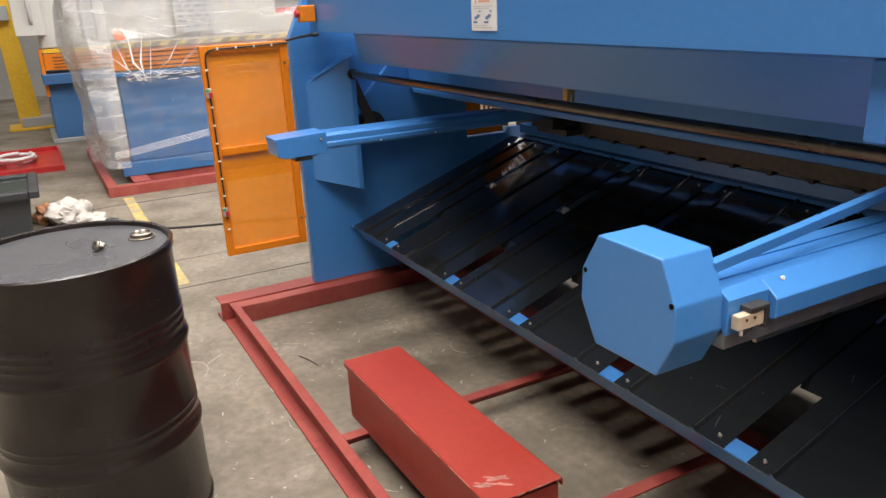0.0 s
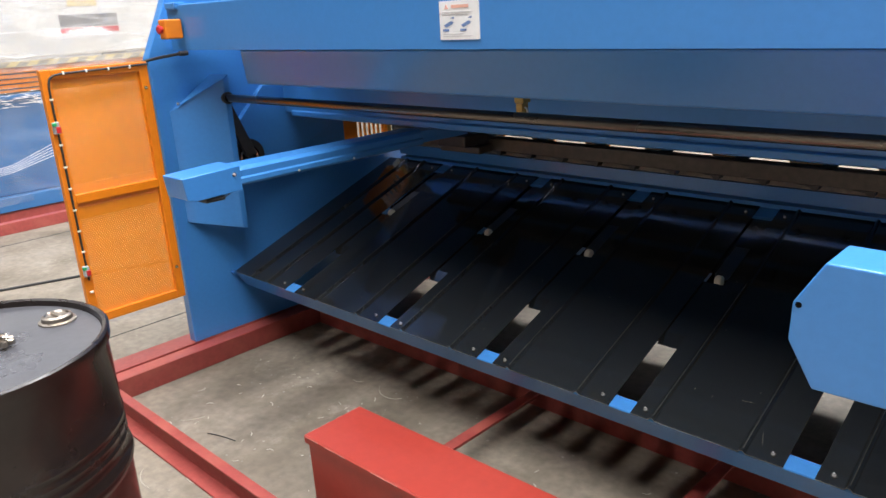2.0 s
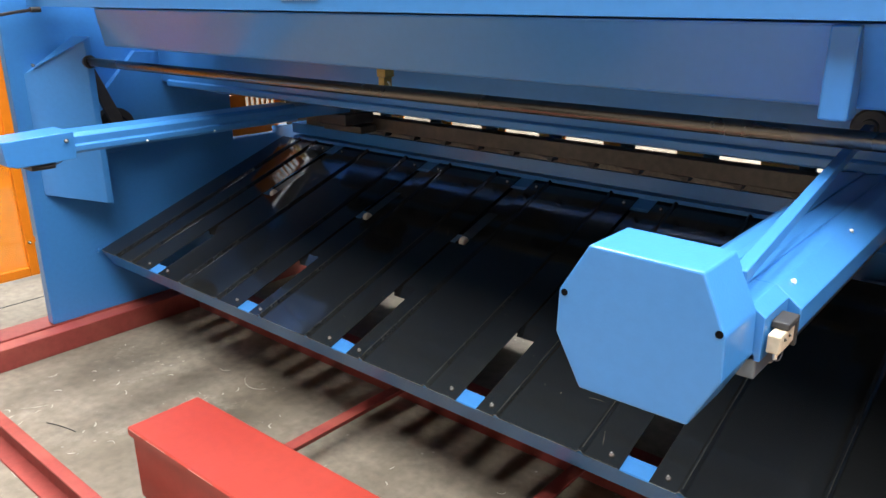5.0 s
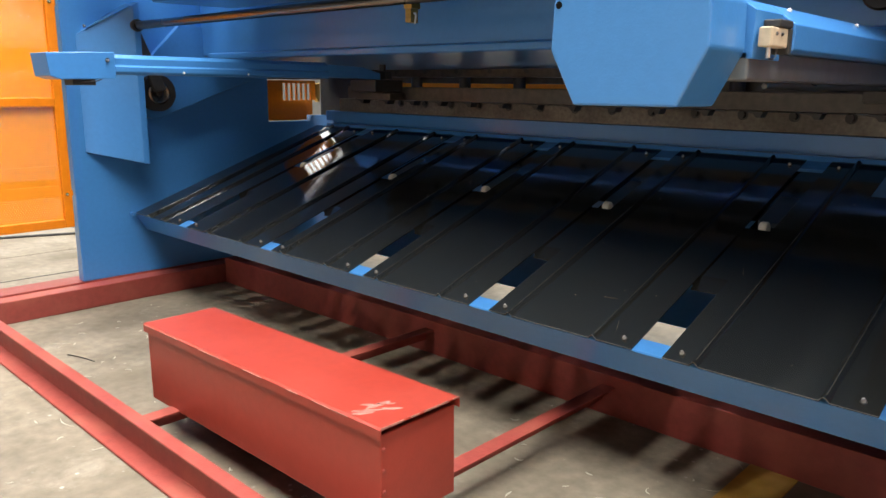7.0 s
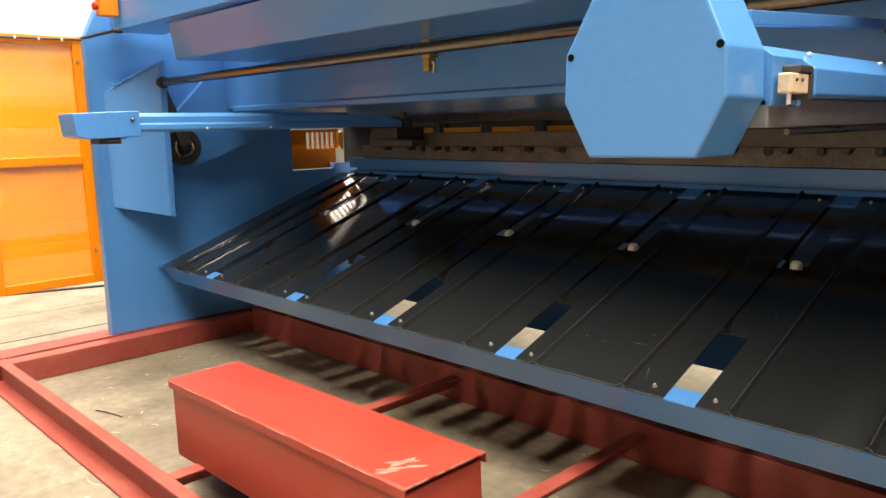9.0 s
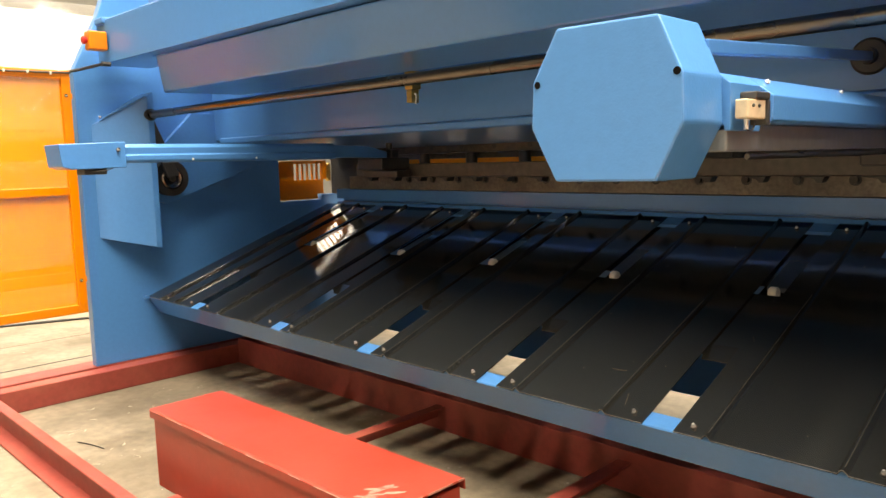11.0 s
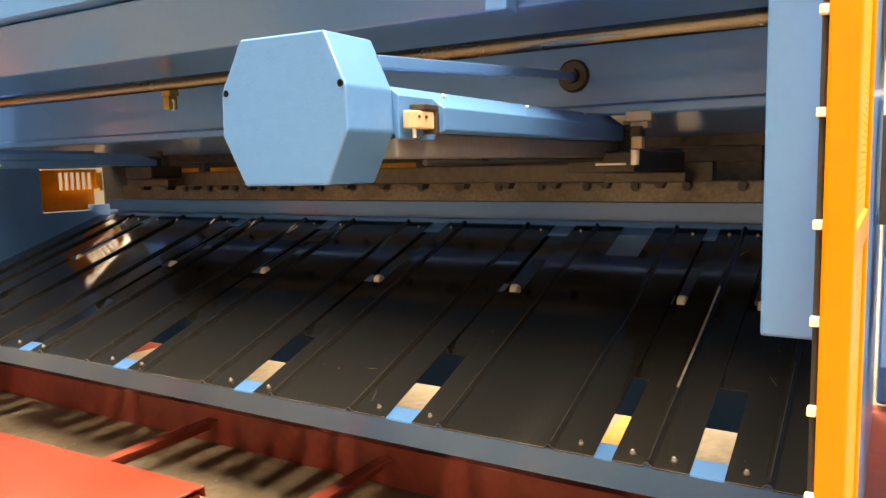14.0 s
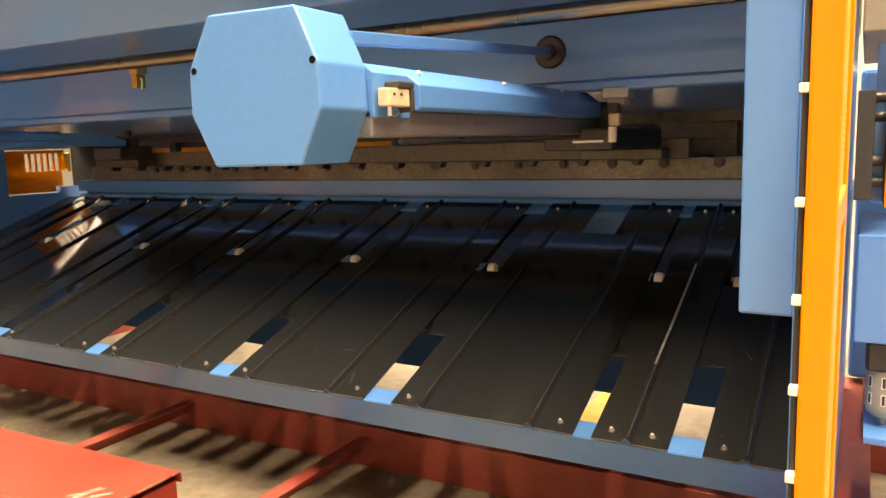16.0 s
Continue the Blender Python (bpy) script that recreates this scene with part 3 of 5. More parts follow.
ROLLER = shared("roller", lathe(bmesh.new(), [(0.006, -0.011), (0.016, -0.011), (0.019, -0.007), (0.019, 0.007), (0.016, 0.011), (0.006, 0.011)], 20, pose(0, 0, 0, 0, 90, 0)), NYLON)
for c, w in SLOTS:
    for s in (-1, 1):
        for y_ in (0.018, CL - 0.05):
            piece("bolt", BOLT, machine, CH @ pose(c + s * (w / 2 + 0.034), y_, 0.0))
    # black closing sheet that rises towards the slot, then the retracted arm with its first roller showing
    hw = w / 2 + 0.008
    pts = [(0.298, -0.0240), (0.298, -0.0210), (0.345, -0.0055), (0.615, -0.0050), (0.615, -0.0080), (0.345, -0.0085)]
    part("slot_liner", prism(bmesh.new(), pts, "x", c - hw, c + hw, m=CH), BLACK, machine, "black folded sheet under the slot")
    for s in (-1, 1):
        part("liner_side", prism(bmesh.new(), [(0.298, -0.0207), (0.298, -0.0035), (0.615, -0.0035), (0.615, -0.0048), (0.345, -0.0053)], "x", c + s * (w / 2 + 0.0005), c + s * (w / 2 + 0.0025), m=CH), BLACK, machine)
    part("slot_liner", boxed((c - hw, 0.672, -0.012), (c + hw, CL - 0.07, -0.009), 0.0, CH), BLACK, machine, "black folded sheet under the slot")
    part("slot_liner", boxed((c - hw, 0.606, -0.033), (c + hw, 0.74, -0.030), 0.0, CH), BLACK, machine, "black folded sheet under the slot")
    tip = CH @ pose(c, 0.62, -0.016)
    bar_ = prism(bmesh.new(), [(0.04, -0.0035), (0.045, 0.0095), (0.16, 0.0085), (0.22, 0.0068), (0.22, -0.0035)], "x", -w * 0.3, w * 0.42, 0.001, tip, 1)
    rail = part("roller_arm", bar_, SHADEBLUE, machine, "blue bar that carries white rollers")
    for k in range(6):
        piece("roller", ROLLER, rail, tip @ pose(0.004, 0.022 + 0.066 * k, -0.042 if k else 0.002), "white nylon roller")

# paint worn along one fold
part("worn_edge", prism(bmesh.new(), [(2.8985, 0.24), (2.9030, 0.24), (2.9050, 0.42), (2.9045, 0.70), (2.9005, 0.70), (2.8995, 0.42)], "z", 0.0086, 0.0101, m=CH), DUST, machine, "bare worn fold")

# stickers on the bracket seen in the notch of the sheet
nb = part("notch_bracket", boxed((2.535, 0.86, 0.60), (2.63, 1.02, 0.62), 0.002, None), BLUE, machine)
for k in range(3):
    part("sticker", boxed((2.548 + 0.028 * k, 0.88, 0.6205), (2.57 + 0.028 * k, 0.95, 0.6212)), WHITE, nb, "white sticker")

# ---- bed and blade seats
part("bed", prism(bmesh.new(), [(1.03, 0.106), (1.03, 0.700), (1.018, 0.738), (1.024, 0.744), (1.030, 0.760), (1.072, 0.762), (1.072, 0.774), (1.026, 0.776), (1.026, 0.826), (1.075, 0.828), (1.075, 0.106)], "x", MX0 + 0.09, MX1 - 0.03), BLUE, machine)
part("table_top", boxed((MX0 + 0.09, 1.0755, 0.79), (MX1 - 0.03, 1.46, 0.826), 0.002), BLUE, machine)
part("lower_blade_seat", boxed((MX0 + 0.2, 1.03, 0.8285), (MX1 - 0.03, 1.11, 0.893), 0.002), SEAT, machine, "oily ground steel blade seat")
part("upper_blade_holder", boxed((0.05, 0.97, 1.0), (MX1 - 0.03, 1.06, 1.06), 0.003), OILY, machine, "oily dark blade holder")
for k in range(17):
    piece("bolt", DARKBOLT, machine, pose(0.42 + 0.165 * k, 1.03, 0.880, 90))
part("hold_down_plate", boxed((-0.028, 1.285, 0.975), (1.549, 1.30, 1.031), 0.002), OILY, machine, "oily brown hold-down plate")
part("hold_down_plate", boxed((1.55, 1.285, 0.952), (MX1 - 0.03, 1.30, 1.031), 0.002), OILY, machine, "oily brown hold-down plate")
part("hold_down_plate", boxed((2.70, 1.285, 0.845), (MX1 - 0.03, 1.30, 0.950), 0.002), OILY, machine, "oily brown hold-down plate")
part("hold_down_plate", boxed((MX0 + 0.1, 1.285, 0.90), (-0.03, 1.30, 1.031), 0.002), DARK, machine, "black hold-down plate")
part("hold_down_beam", boxed((MX0 + 0.01, 1.10, 1.03), (MX1 - 0.01, 1.40, 2.1), 0.004), BLUE, machine)
for k in range(9):
    part("hold_down_foot", tube(bmesh.new(), (0.30 + 0.33 * k, 1.25, 0.845), (0.30 + 0.33 * k, 1.25, 1.031), 0.028, 16), DARK, machine, smooth=True)
# slotted orange guard in the throat of the side plate
tg = part("throat_guard", prism(bmesh.new(), [(0.834, 0.776), (0.753, 0.776), (0.738, 0.782), (0.732, 0.797), (0.732, 0.961), (0.738, 0.976), (0.753, 0.982), (0.834, 0.982)], "x", -0.285, -0.275), ORANGE, machine, "slotted orange guard plate")
for za, zb, ye in ((0.776, 0.880, 0.983), (0.966, 0.982, 1.044)):
    part("guard_strip", boxed((-0.285, 0.834, za), (-0.275, ye, zb)), ORANGE, tg)
part("guard_strip", boxed((-0.285, 0.9835, 0.803), (-0.275, 1.022, 0.880)), ORANGE, tg)
GBAR = shared("guard_bar", boxed((-0.005, -0.0045, -0.043), (0.005, 0.0045, 0.043)), ORANGE, smooth=False)
for k in range(6):
    piece("guard_bar", GBAR, tg, pose(-0.280, 0.8605 + 0.031 * k, 0.923))
part("guard_bar", boxed((-0.285, 1.0225, 0.880), (-0.275, 1.044, 0.966)), ORANGE, tg)
part("throat_bracket", prism(bmesh.new(), [(1.046, 0.892), (1.046, 0.964), (1.0715, 0.970), (1.0715, 0.872), (1.060, 0.868)], "x", -0.300, -0.270, 0.002), BRASS, machine, "dull brass bracket beside the guard")
# black plates added to cut the hall's glare and its reflection in the chute
part("throat_infill", boxed((-0.268, 1.072, 0.80), (-0.255, 1.44, 1.255), 0.002), DARK, machine, "black plate added to block light through the throat")
part("throat_infill", boxed((-0.268, 0.729, 0.986), (-0.255, 0.935, 1.074), 0.002), DARK, machine, "black plate added to block light through the throat")
part("throat_infill", boxed((-0.268, 0.936, 0.988), (-0.255, 1.0715, 1.255), 0.002), DARK, machine, "black plate added to block light through the throat")
part("throat_infill", boxed((MX1 + 0.006, 0.729, 0.801), (MX1 + 0.046, 1.45, 1.258), 0.002), BLUE, machine)
bm = boxed((MX0, 1.455, 0.862), (MX1, 1.465, 0.982), 0.002)
box(bm, (MX0, 1.455, 0.988), (MX1, 1.465, 1.12), 0.002)
for k in range(11):
    box(bm, (MX0 + 0.33 * k, 1.456, 0.827), (MX0 + 0.33 * k + 0.14, 1.466, 0.99), 0.002)
part("front_finger_guard", bm, ORANGE, machine, "orange finger guard along the front")

# ---- back gauge: two arms, a motor housing, stop bar
def gauge_arm_left():
    bm = prism(bmesh.new(), [(-0.628, 0.976), (-0.636, 1.046), (-0.43, 1.054), (-0.43, 0.970), (-0.60, 0.967)], "x", 0.520, 0.652, 0.003)
    cap = part("arm_cap", bm, BLUE, machine, "folded blue end cap")
    bm = prism(bmesh.new(), [(0.528, 0.990), (0.528, 1.040), (0.541, 1.052), (0.630, 1.052), (0.645, 1.040), (0.645, 1.018), (0.652, 1.014), (0.652, 0.998), (0.645, 0.990)], "y", -0.431, 0.42, 0.002, m=pose(0, 0, -0.005))
    part("arm_cover", bm, BLUE, machine, "long blue sheet cover")
    piece("bolt", BOLT, cap, pose(0.6525, -0.455, 1.028, 0, 90, 0))
    for y_ in (-0.2, 0.05):
        piece("screw", bolt_mesh(0.0026, 0.002, WHITE, "screw"), machine, pose(0.6525, y_, 0.994, 0, 90, 0))
    part("sensor_plate", boxed((0.57, -0.56, 0.95), (0.64, -0.49, 0.969), 0.002), DARK, machine, "small black sensor bracket")
    cable("sensor_wire", [(0.641, -0.545, 0.962), (0.650, -0.52, 0.955), (0.652, -0.49, 0.962), (0.648, -0.47, 0.972)], 0.0018, RUBBER, machine)


gauge_arm_left()
GZ = 0.008
OCT = [(2.478, 1.0), (2.480, 1.06), (2.520, 1.128), (2.665, 1.126), (2.697, 1.056), (2.699, 1.0), (2.664, 0.931), (2.517, 0.930)]
OCT = [(a, b + GZ) for a, b in OCT]
housing = part("motor_housing", prism(bmesh.new(), OCT, "y", -0.632, -0.53, 0.003), BLUE, machine, "eight-sided blue sheet housing")
for hx in (2.483, 2.694):
    part("screw_hole", tube(bmesh.new(), (hx + (0.006 if hx < 2.6 else -0.004), -0.6328, 1.058 + GZ), (hx + (0.006 if hx < 2.6 else -0.004), -0.628, 1.058 + GZ), 0.0048, 14), HOLE, housing, "black screw hole")
bm = prism(bmesh.new(), [(2.562, 1.0 + GZ), (2.562, 1.05 + GZ), (2.58, 1.062 + GZ), (2.69, 1.062 + GZ), (2.725, 1.036 + GZ), (2.725, 1.004 + GZ), (2.72, 1.0 + GZ)], "y", -0.44, 0.40, 0.002)
part("arm_cover", bm, BLUE, machine, "long blue sheet cover")
part("arm_beam", boxed((2.625, -0.531, 0.972), (2.704, 0.42, 1.0 + GZ), 0.003), GUIDE, machine, "grey steel guide beam")
part("arm_wedge", prism(bmesh.new(), [(2.562, 0.99 + GZ), (2.562, 1.05 + GZ), (2.58, 1.062 + GZ), (2.69, 1.062 + GZ), (2.708, 1.0485 + GZ), (2.708, 0.99 + GZ)], "y", -0.531, -0.4403, 0.001), BLUE, machine)
for x_ in (2.606, 2.648):
    part("cover_rib", boxed((x_, -0.531, 1.0615 + GZ), (x_ + 0.014, 0.395, 1.0655 + GZ), 0.0015), BLUE, machine)
for y_ in (-0.40, -0.1, 0.2):
    piece("screw", bolt_mesh(0.0026, 0.002, WHITE, "screw"), machine, pose(2.700, y_, 1.056 + GZ, 0, 35, 0))
# limit switch beside the housing
sw = part("limit_switch", boxed((2.712, -0.528, 1.012), (2.728, -0.472, 1.036), 0.002), AGED, machine, "small beige limit switch with a black cap")
part("switch_cap", boxed((2.708, -0.505, 1.0365), (2.730, -0.462, 1.046), 0.002), DARK, sw, "black cap")
part("switch_bracket", boxed((2.708, -0.4715, 1.005), (2.730, -0.462, 1.0363), 0.001), DARK, sw)
part("plunger", tube(bmesh.new(), (2.720, -0.512, 0.999), (2.720, -0.512, 1.013), 0.0028, 12), ZINC, sw, "metal plunger", smooth=True)
cable("lever_wire", [(2.722, -0.515, 0.999), (2.726, -0.505, 0.994), (2.724, -0.496, 1.002), (2.722, -0.490, 1.010)], 0.0010, DARK, sw)
for y_ in (-0.512, -0.494):
    piece("bolt", bolt_mesh(0.0015, 0.0006, DARK), sw, pose(2.728, y_, 1.028, 0, 90, 0))
# lead screw with visible thread
bm = bmesh.new()
n_turn, seg, L0, L1 = 70, 10, -0.45, 0.32
pr = []
for k in range(n_turn * 2 + 1):
    pr.append((0.0055 if k % 2 else 0.004, L0 + (L1 - L0) * k / (n_turn * 2)))
lathe(bm, pr, 12, pose(2.696, 0, 0.9655, -90, 0, 0))
part("lead_screw", bm, STEEL, machine, "oiled steel lead screw", smooth=True)
bm = bmesh.new()
a_, b_ = Vector((2.672, -0.535, 1.095 + GZ)), Vector((2.614, 0.352, 1.167))
box(bm, (-0.009, -0.009, 0), (0.009, 0.009, (b_ - a_).length), 0.0015, Matrix.Translation(a_) @ (b_ - a_).to_track_quat("Z", "Y").to_matrix().to_4x4())
part("stay_bar", bm, BLUE, machine, "slender square blue stay bar")
part("stay_socket", lathe(bmesh.new(), [(0.020, 0), (0.039, 0.0), (0.039, 0.006), (0.034, 0.010), (0.018, 0.010), (0.016, 0.024)], 28, pose(2.614, 0.359, 1.167, 90)), DARK, machine, "round black socket", smooth=True)

bar = part("stop_bar", boxed((0.30, 0.80, 0.900), (2.85, 0.86, 0.956), 0.003), OILY, machine, "oily brown stop bar")
STOP = shared("stop_finger", prism(bmesh.new(), [(-0.045, 0.0), (-0.006, -0.006), (0.004, -0.017), (0.016, -0.017), (0.024, 0.0)], "y", 0.0, 0.04), DARK, smooth=False)
for k in range(15):
    piece("stop_finger", STOP, bar, pose(0.38 + 0.165 * k, 0.81, 0.897))
SLOTM = shared("bolt_hole", tube(bmesh.new(), (0, -0.002, 0), (0, 0.002, 0), 0.011, 14), DARK, smooth=False)
for k in range(13):
    piece("bolt_hole", SLOTM, machine, pose(0.45 + 0.19 * k, 0.97, 1.024))
part("arm_beam", prism(bmesh.new(), [(0.42, 0.992), (0.42, 1.040), (0.60, 1.034), (0.70, 1.010), (0.70, 0.985)], "x", 0.532, 0.642, 0.002), BLUE, machine, "blue guide beam")
for xa in (0.56, 2.66):
    ya = 0.64 if xa < 1 else 0.32
    part("gauge_carriage", boxed((xa - 0.05, ya, 0.935), (xa + 0.115, 0.80, 0.985), 0.006), DARK, machine, "black gauge carriage")
    part("carriage_plate", boxed((xa - 0.09, 0.70, 0.90), (xa + 0.14, 0.79, 0.93), 0.004), OILY, machine)
    part("slide_block", boxed((xa + 0.02, 0.42, 0.985) if xa > 1 else (xa + 0.02, 0.71, 0.985), (xa + 0.10, 0.46, 1.035) if xa > 1 else (xa + 0.10, 0.75, 1.02), 0.004), DARK, machine, "dark slide block")
    part("hex_nut", tube(bmesh.new(), (xa + 0.06, 0.44 if xa > 1 else 0.73, 1.01), (xa + 0.06, 0.44 if xa > 1 else 0.73, 1.048), 0.014, 6), DARK, machine, "black nut")
part("rack_pointer", boxed((2.772, 0.30, 0.988), (2.797, 0.325, 1.016), 0.003), AGED, machine, "small beige pointer block")
part("pointer_post", boxed((2.762, 0.326, 0.965), (2.786, 0.35, 1.04), 0.003), DARK, machine)
bm = boxed((2.745, 0.345, 1.052), (2.805, 0.40, 1.080), 0.003)
box(bm, (2.755, 0.35, 1.036), (2.795, 0.39, 1.0515), 0.002)
part("ram_bracket", bm, GREYMETAL, machine, "grey stepped bracket under the ram")
part("pointer_roller", tube(bmesh.new(), (2.784, 0.292, 0.952), (2.784, 0.292, 0.986), 0.0095, 20), NYLON, machine, "cream roller", smooth=True)
part("pointer_pin", tube(bmesh.new(), (2.70, 0.27, 0.955), (2.77, 0.27, 0.955), 0.003, 10), ZINC, machine, smooth=True)

# brass block behind the shaft, with a wire end
part("brass_block", box(boxed((1.275, 0.235, 1.200), (1.312, 0.275, 1.258), 0.003), (1.279, 0.238, 1.158), (1.304, 0.272, 1.1995), 0.002), BRASS, machine, "brass block")
cable("wire_end", [(1.308, 0.25, 1.185), (1.322, 0.245, 1.188), (1.328, 0.24, 1.172), (1.321, 0.24, 1.152)], 0.003, NYLON, machine)

# emergency stop and its cable on the rear cover
es = part("stop_button_box", boxed((-0.145, -0.240, 1.452), (-0.092, -0.165, 1.528), 0.006), ORANGE, machine, "orange emergency stop box")
bm = lathe(bmesh.new(), [(0.012, 0), (0.012, 0.006), (0.017, 0.008), (0.018, 0.014), (0.013, 0.019)], 24, pose(-0.118, -0.240, 1.49, 90))
part("mushroom_button", bm, REDPLASTIC, es, "red mushroom button", smooth=True)
cable("stop_cable", [(-0.085, -0.195, 1.396), (-0.10, -0.20, 1.392), (-0.17, -0.235, 1.385), (-0.22, -0.262, 1.375), (-0.215, -0.30, 1.37)], 0.006, RUBBER, machine)
part("cable_gland", tube(bmesh.new(), (-0.085, -0.165, 1.395), (-0.085, -0.20, 1.395), 0.010, 12), DARK, machine, smooth=True)

# warning plate: pictograms as plain shapes
plate = part("warning_plate", boxed((1.343, -0.1635, 1.424), (1.485, -0.160, 1.525)), WHITE, machine, "white warning plate with blue pictograms")
part("pictogram", prism(bmesh.new(), [(1.362, 1.504), (1.377, 1.504), (1.3695, 1.517)], "y", -0.1645, -0.1635), PALEORANGE, plate, "orange triangle")
part("pictogram", boxed((1.388, -0.1645, 1.506), (1.450, -0.1635, 1.514)), PALEORANGE, plate, "orange bar")
for ox in (1.355, 1.418):
    part("pictogram", prism(bmesh.new(), [(ox + 0.004, 1.462), (ox + 0.030, 1.473), (ox + 0.040, 1.469), (ox + 0.034, 1.464), (ox + 0.012, 1.456)], "y", -0.1645, -0.1635), BLUEINK, plate, "blue pictogram")
    part("pictogram", boxed((ox, -0.1645, 1.446), (ox + 0.022, -0.1635, 1.452)), BLUEINK, plate)
    part("pictogram", prism(bmesh.new(), [(ox + 0.028, 1.480), (ox + 0.042, 1.484), (ox + 0.042, 1.478)], "y", -0.1645, -0.1635), BLUEINK, plate)
for k in range(2):
    part("text_bar", boxed((1.355, -0.1645, 1.494 - 0.006 * k), (1.465 - 0.02 * (k % 2), -0.1635, 1.496 - 0.006 * k)), PALEINK, plate)
    part("text_bar", boxed((1.355, -0.1645, 1.432 + 0.006 * k), (1.460 - 0.03 * (k % 2), -0.1635, 1.434 + 0.006 * k)), PALEINK, plate)

# outside of the far side plate: valve gear
part("valve_cabinet", boxed((3.272, 0.45, 0.505), (3.62, 0.95, 0.742), 0.004), BLUE, machine, "blue box on the side plate")
hs = part("switch_plate", boxed((3.260, 0.45, 0.815), (3.293, 0.60, 1.045), 0.002), DARK, machine, "black plate with round knobs")
for z_ in (1.03, 0.99, 0.895, 0.85):
    part("knob", tube(bmesh.new(), (3.293, 0.50, z_), (3.314, 0.50, z_), 0.011, 14), DARK, hs, smooth=True)
part("backing_plate", boxed((3.2935, 0.57, 0.80), (3.316, 0.61, 1.15), 0.002), BLUE, machine)
part("edge_plate", boxed((3.3165, 0.44, 0.80), (3.324, 0.60, 1.075), 0.001), ORANGE, machine, "orange plate on edge")
part("cable_trunking", boxed((3.262, 0.50, 1.168), (3.75, 1.40, 1.50), 0.004), BEIGE, machine, "beige sheet trunking")
part("filter_shelf", boxed((3.30, 0.42, 0.289), (3.5, 0.66, 0.305), 0.002), BLUE, machine)
fl = part("air_filter", lathe(bmesh.new(), [(0.008, 0.306), (0.010, 0.322), (0.022, 0.325), (0.032, 0.334), (0.036, 0.35), (0.036, 0.432), (0.03, 0.436)], 24, pose(3.336, 0.52, 0)), BOWL, machine, "grey filter bowl with a black head", smooth=True)
for a in (3.9, 4.7, 5.5):
    for z_ in (0.357, 0.396):
        part("slot_rim", boxed((-0.0045, -0.0366, z_), (0.0045, -0.034, z_ + 0.026), 0.0, pose(3.336, 0.52, 0, 0, 0, math.degrees(a) - 270)), WHITE, fl)
        part("sight_slot", boxed((-0.0025, -0.0372, z_ + 0.002), (0.0035, -0.0345, z_ + 0.024), 0.0, pose(3.336, 0.52, 0, 0, 0, math.degrees(a) - 270)), DARK, fl)
part("filter_head", boxed((3.298, 0.475, 0.436), (3.39, 0.57, 0.5045), 0.008), DARK, fl, "black filter head")

# ---------------------------------------------------------------- red skid
skid = thing("skid_frame", (1.4, 0.2, 0.0), "red oxide painted steel channel skid under the machine", "skid")
def channel(bm, axis, a, b, at, depth, h, out, t=0.008):
    """C section along an axis, open towards out (+1 or -1) across."""
    w0, w1 = at, at + out * depth
    pts = [(w0, 0), (w1, 0), (w1, t), (w0 + out * t, t), (w0 + out * t, h - t), (w1, h - t), (w1, h), (w0, h)]
    if axis == "x":
        return prism(bm, pts, "x", a, b, 0.002, segments=1)
    return prism(bm, pts, "y", a, b, 0.002, segments=1)


part("side_channel", channel(bmesh.new(), "y", -0.765, 1.55, -0.25, 0.125, 0.10, -1), RED, skid)
part("side_rail", boxed((-0.248, -0.70, 0.0), (-0.165, 1.5, 0.093), 0.004), RED, skid)
part("side_channel", channel(bmesh.new(), "y", -0.765, 1.55, 3.20, 0.125, 0.10, 1), RED, skid)
part("side_rail", boxed((3.115, -0.66, 0.0), (3.198, 1.5, 0.093), 0.004), RED, skid)
# rolled section with a short top flange and a longer foot flange
part("rear_channel", prism(bmesh.new(), [(-0.685, 0), (-0.758, 0), (-0.758, 0.009), (-0.704, 0.012), (-0.704, 0.086), (-0.724, 0.089),
                                         (-0.724, 0.097), (-0.685, 0.097)], "x", -0.24, 3.19, 0.002, segments=1), RED, skid)
part("cross_beam", channel(bmesh.new(), "x", -0.16, 3.11, 0.385, 0.085, 0.125, 1), RED, skid)
part("front_beam", channel(bmesh.new(), "x", -0.16, 3.11, 1.46, 0.08, 0.10, 1), RED, skid)
for xa in (1.235, 1.985):
    bm = bmesh.new()
    box(bm, (xa, -0.683, 0.088), (xa + 0.045, 0.383, 0.094), 0.001)
    box(bm, (xa, -0.683, 0.048), (xa + 0.006, 0.383, 0.088), 0.001)
    part("angle_bar", bm, RED, skid)

# red steel box on the skid
rb = thing("tool_box", (1.61, -0.497, 0.094), "red painted sheet steel box with a scuffed folded lid", "box")
bm = bmesh.new()
box(bm, (1.122, -0.600, 0.094), (2.098, -0.390, 0.296), 0.003)
part("body", bm, REDBOX, rb)
lid = bmesh.new()
prism(lid, [(-0.607, 0.290), (-0.607, 0.310), (-0.602, 0.314), (-0.388, 0.314), (-0.383, 0.310), (-0.383, 0.290), (-0.386, 0.290), (-0.386, 0.310), (-0.604, 0.310), (-0.604, 0.290)], "x", 1.114, 2.106)
lid = part("lid", lid, REDBOX, rb)
SCUFF = material("bare_scuff", (0.36, 0.15, 0.12), 0.6, grain=60, vary=0.3)
bm = bmesh.new()
rnd = random.Random(4)
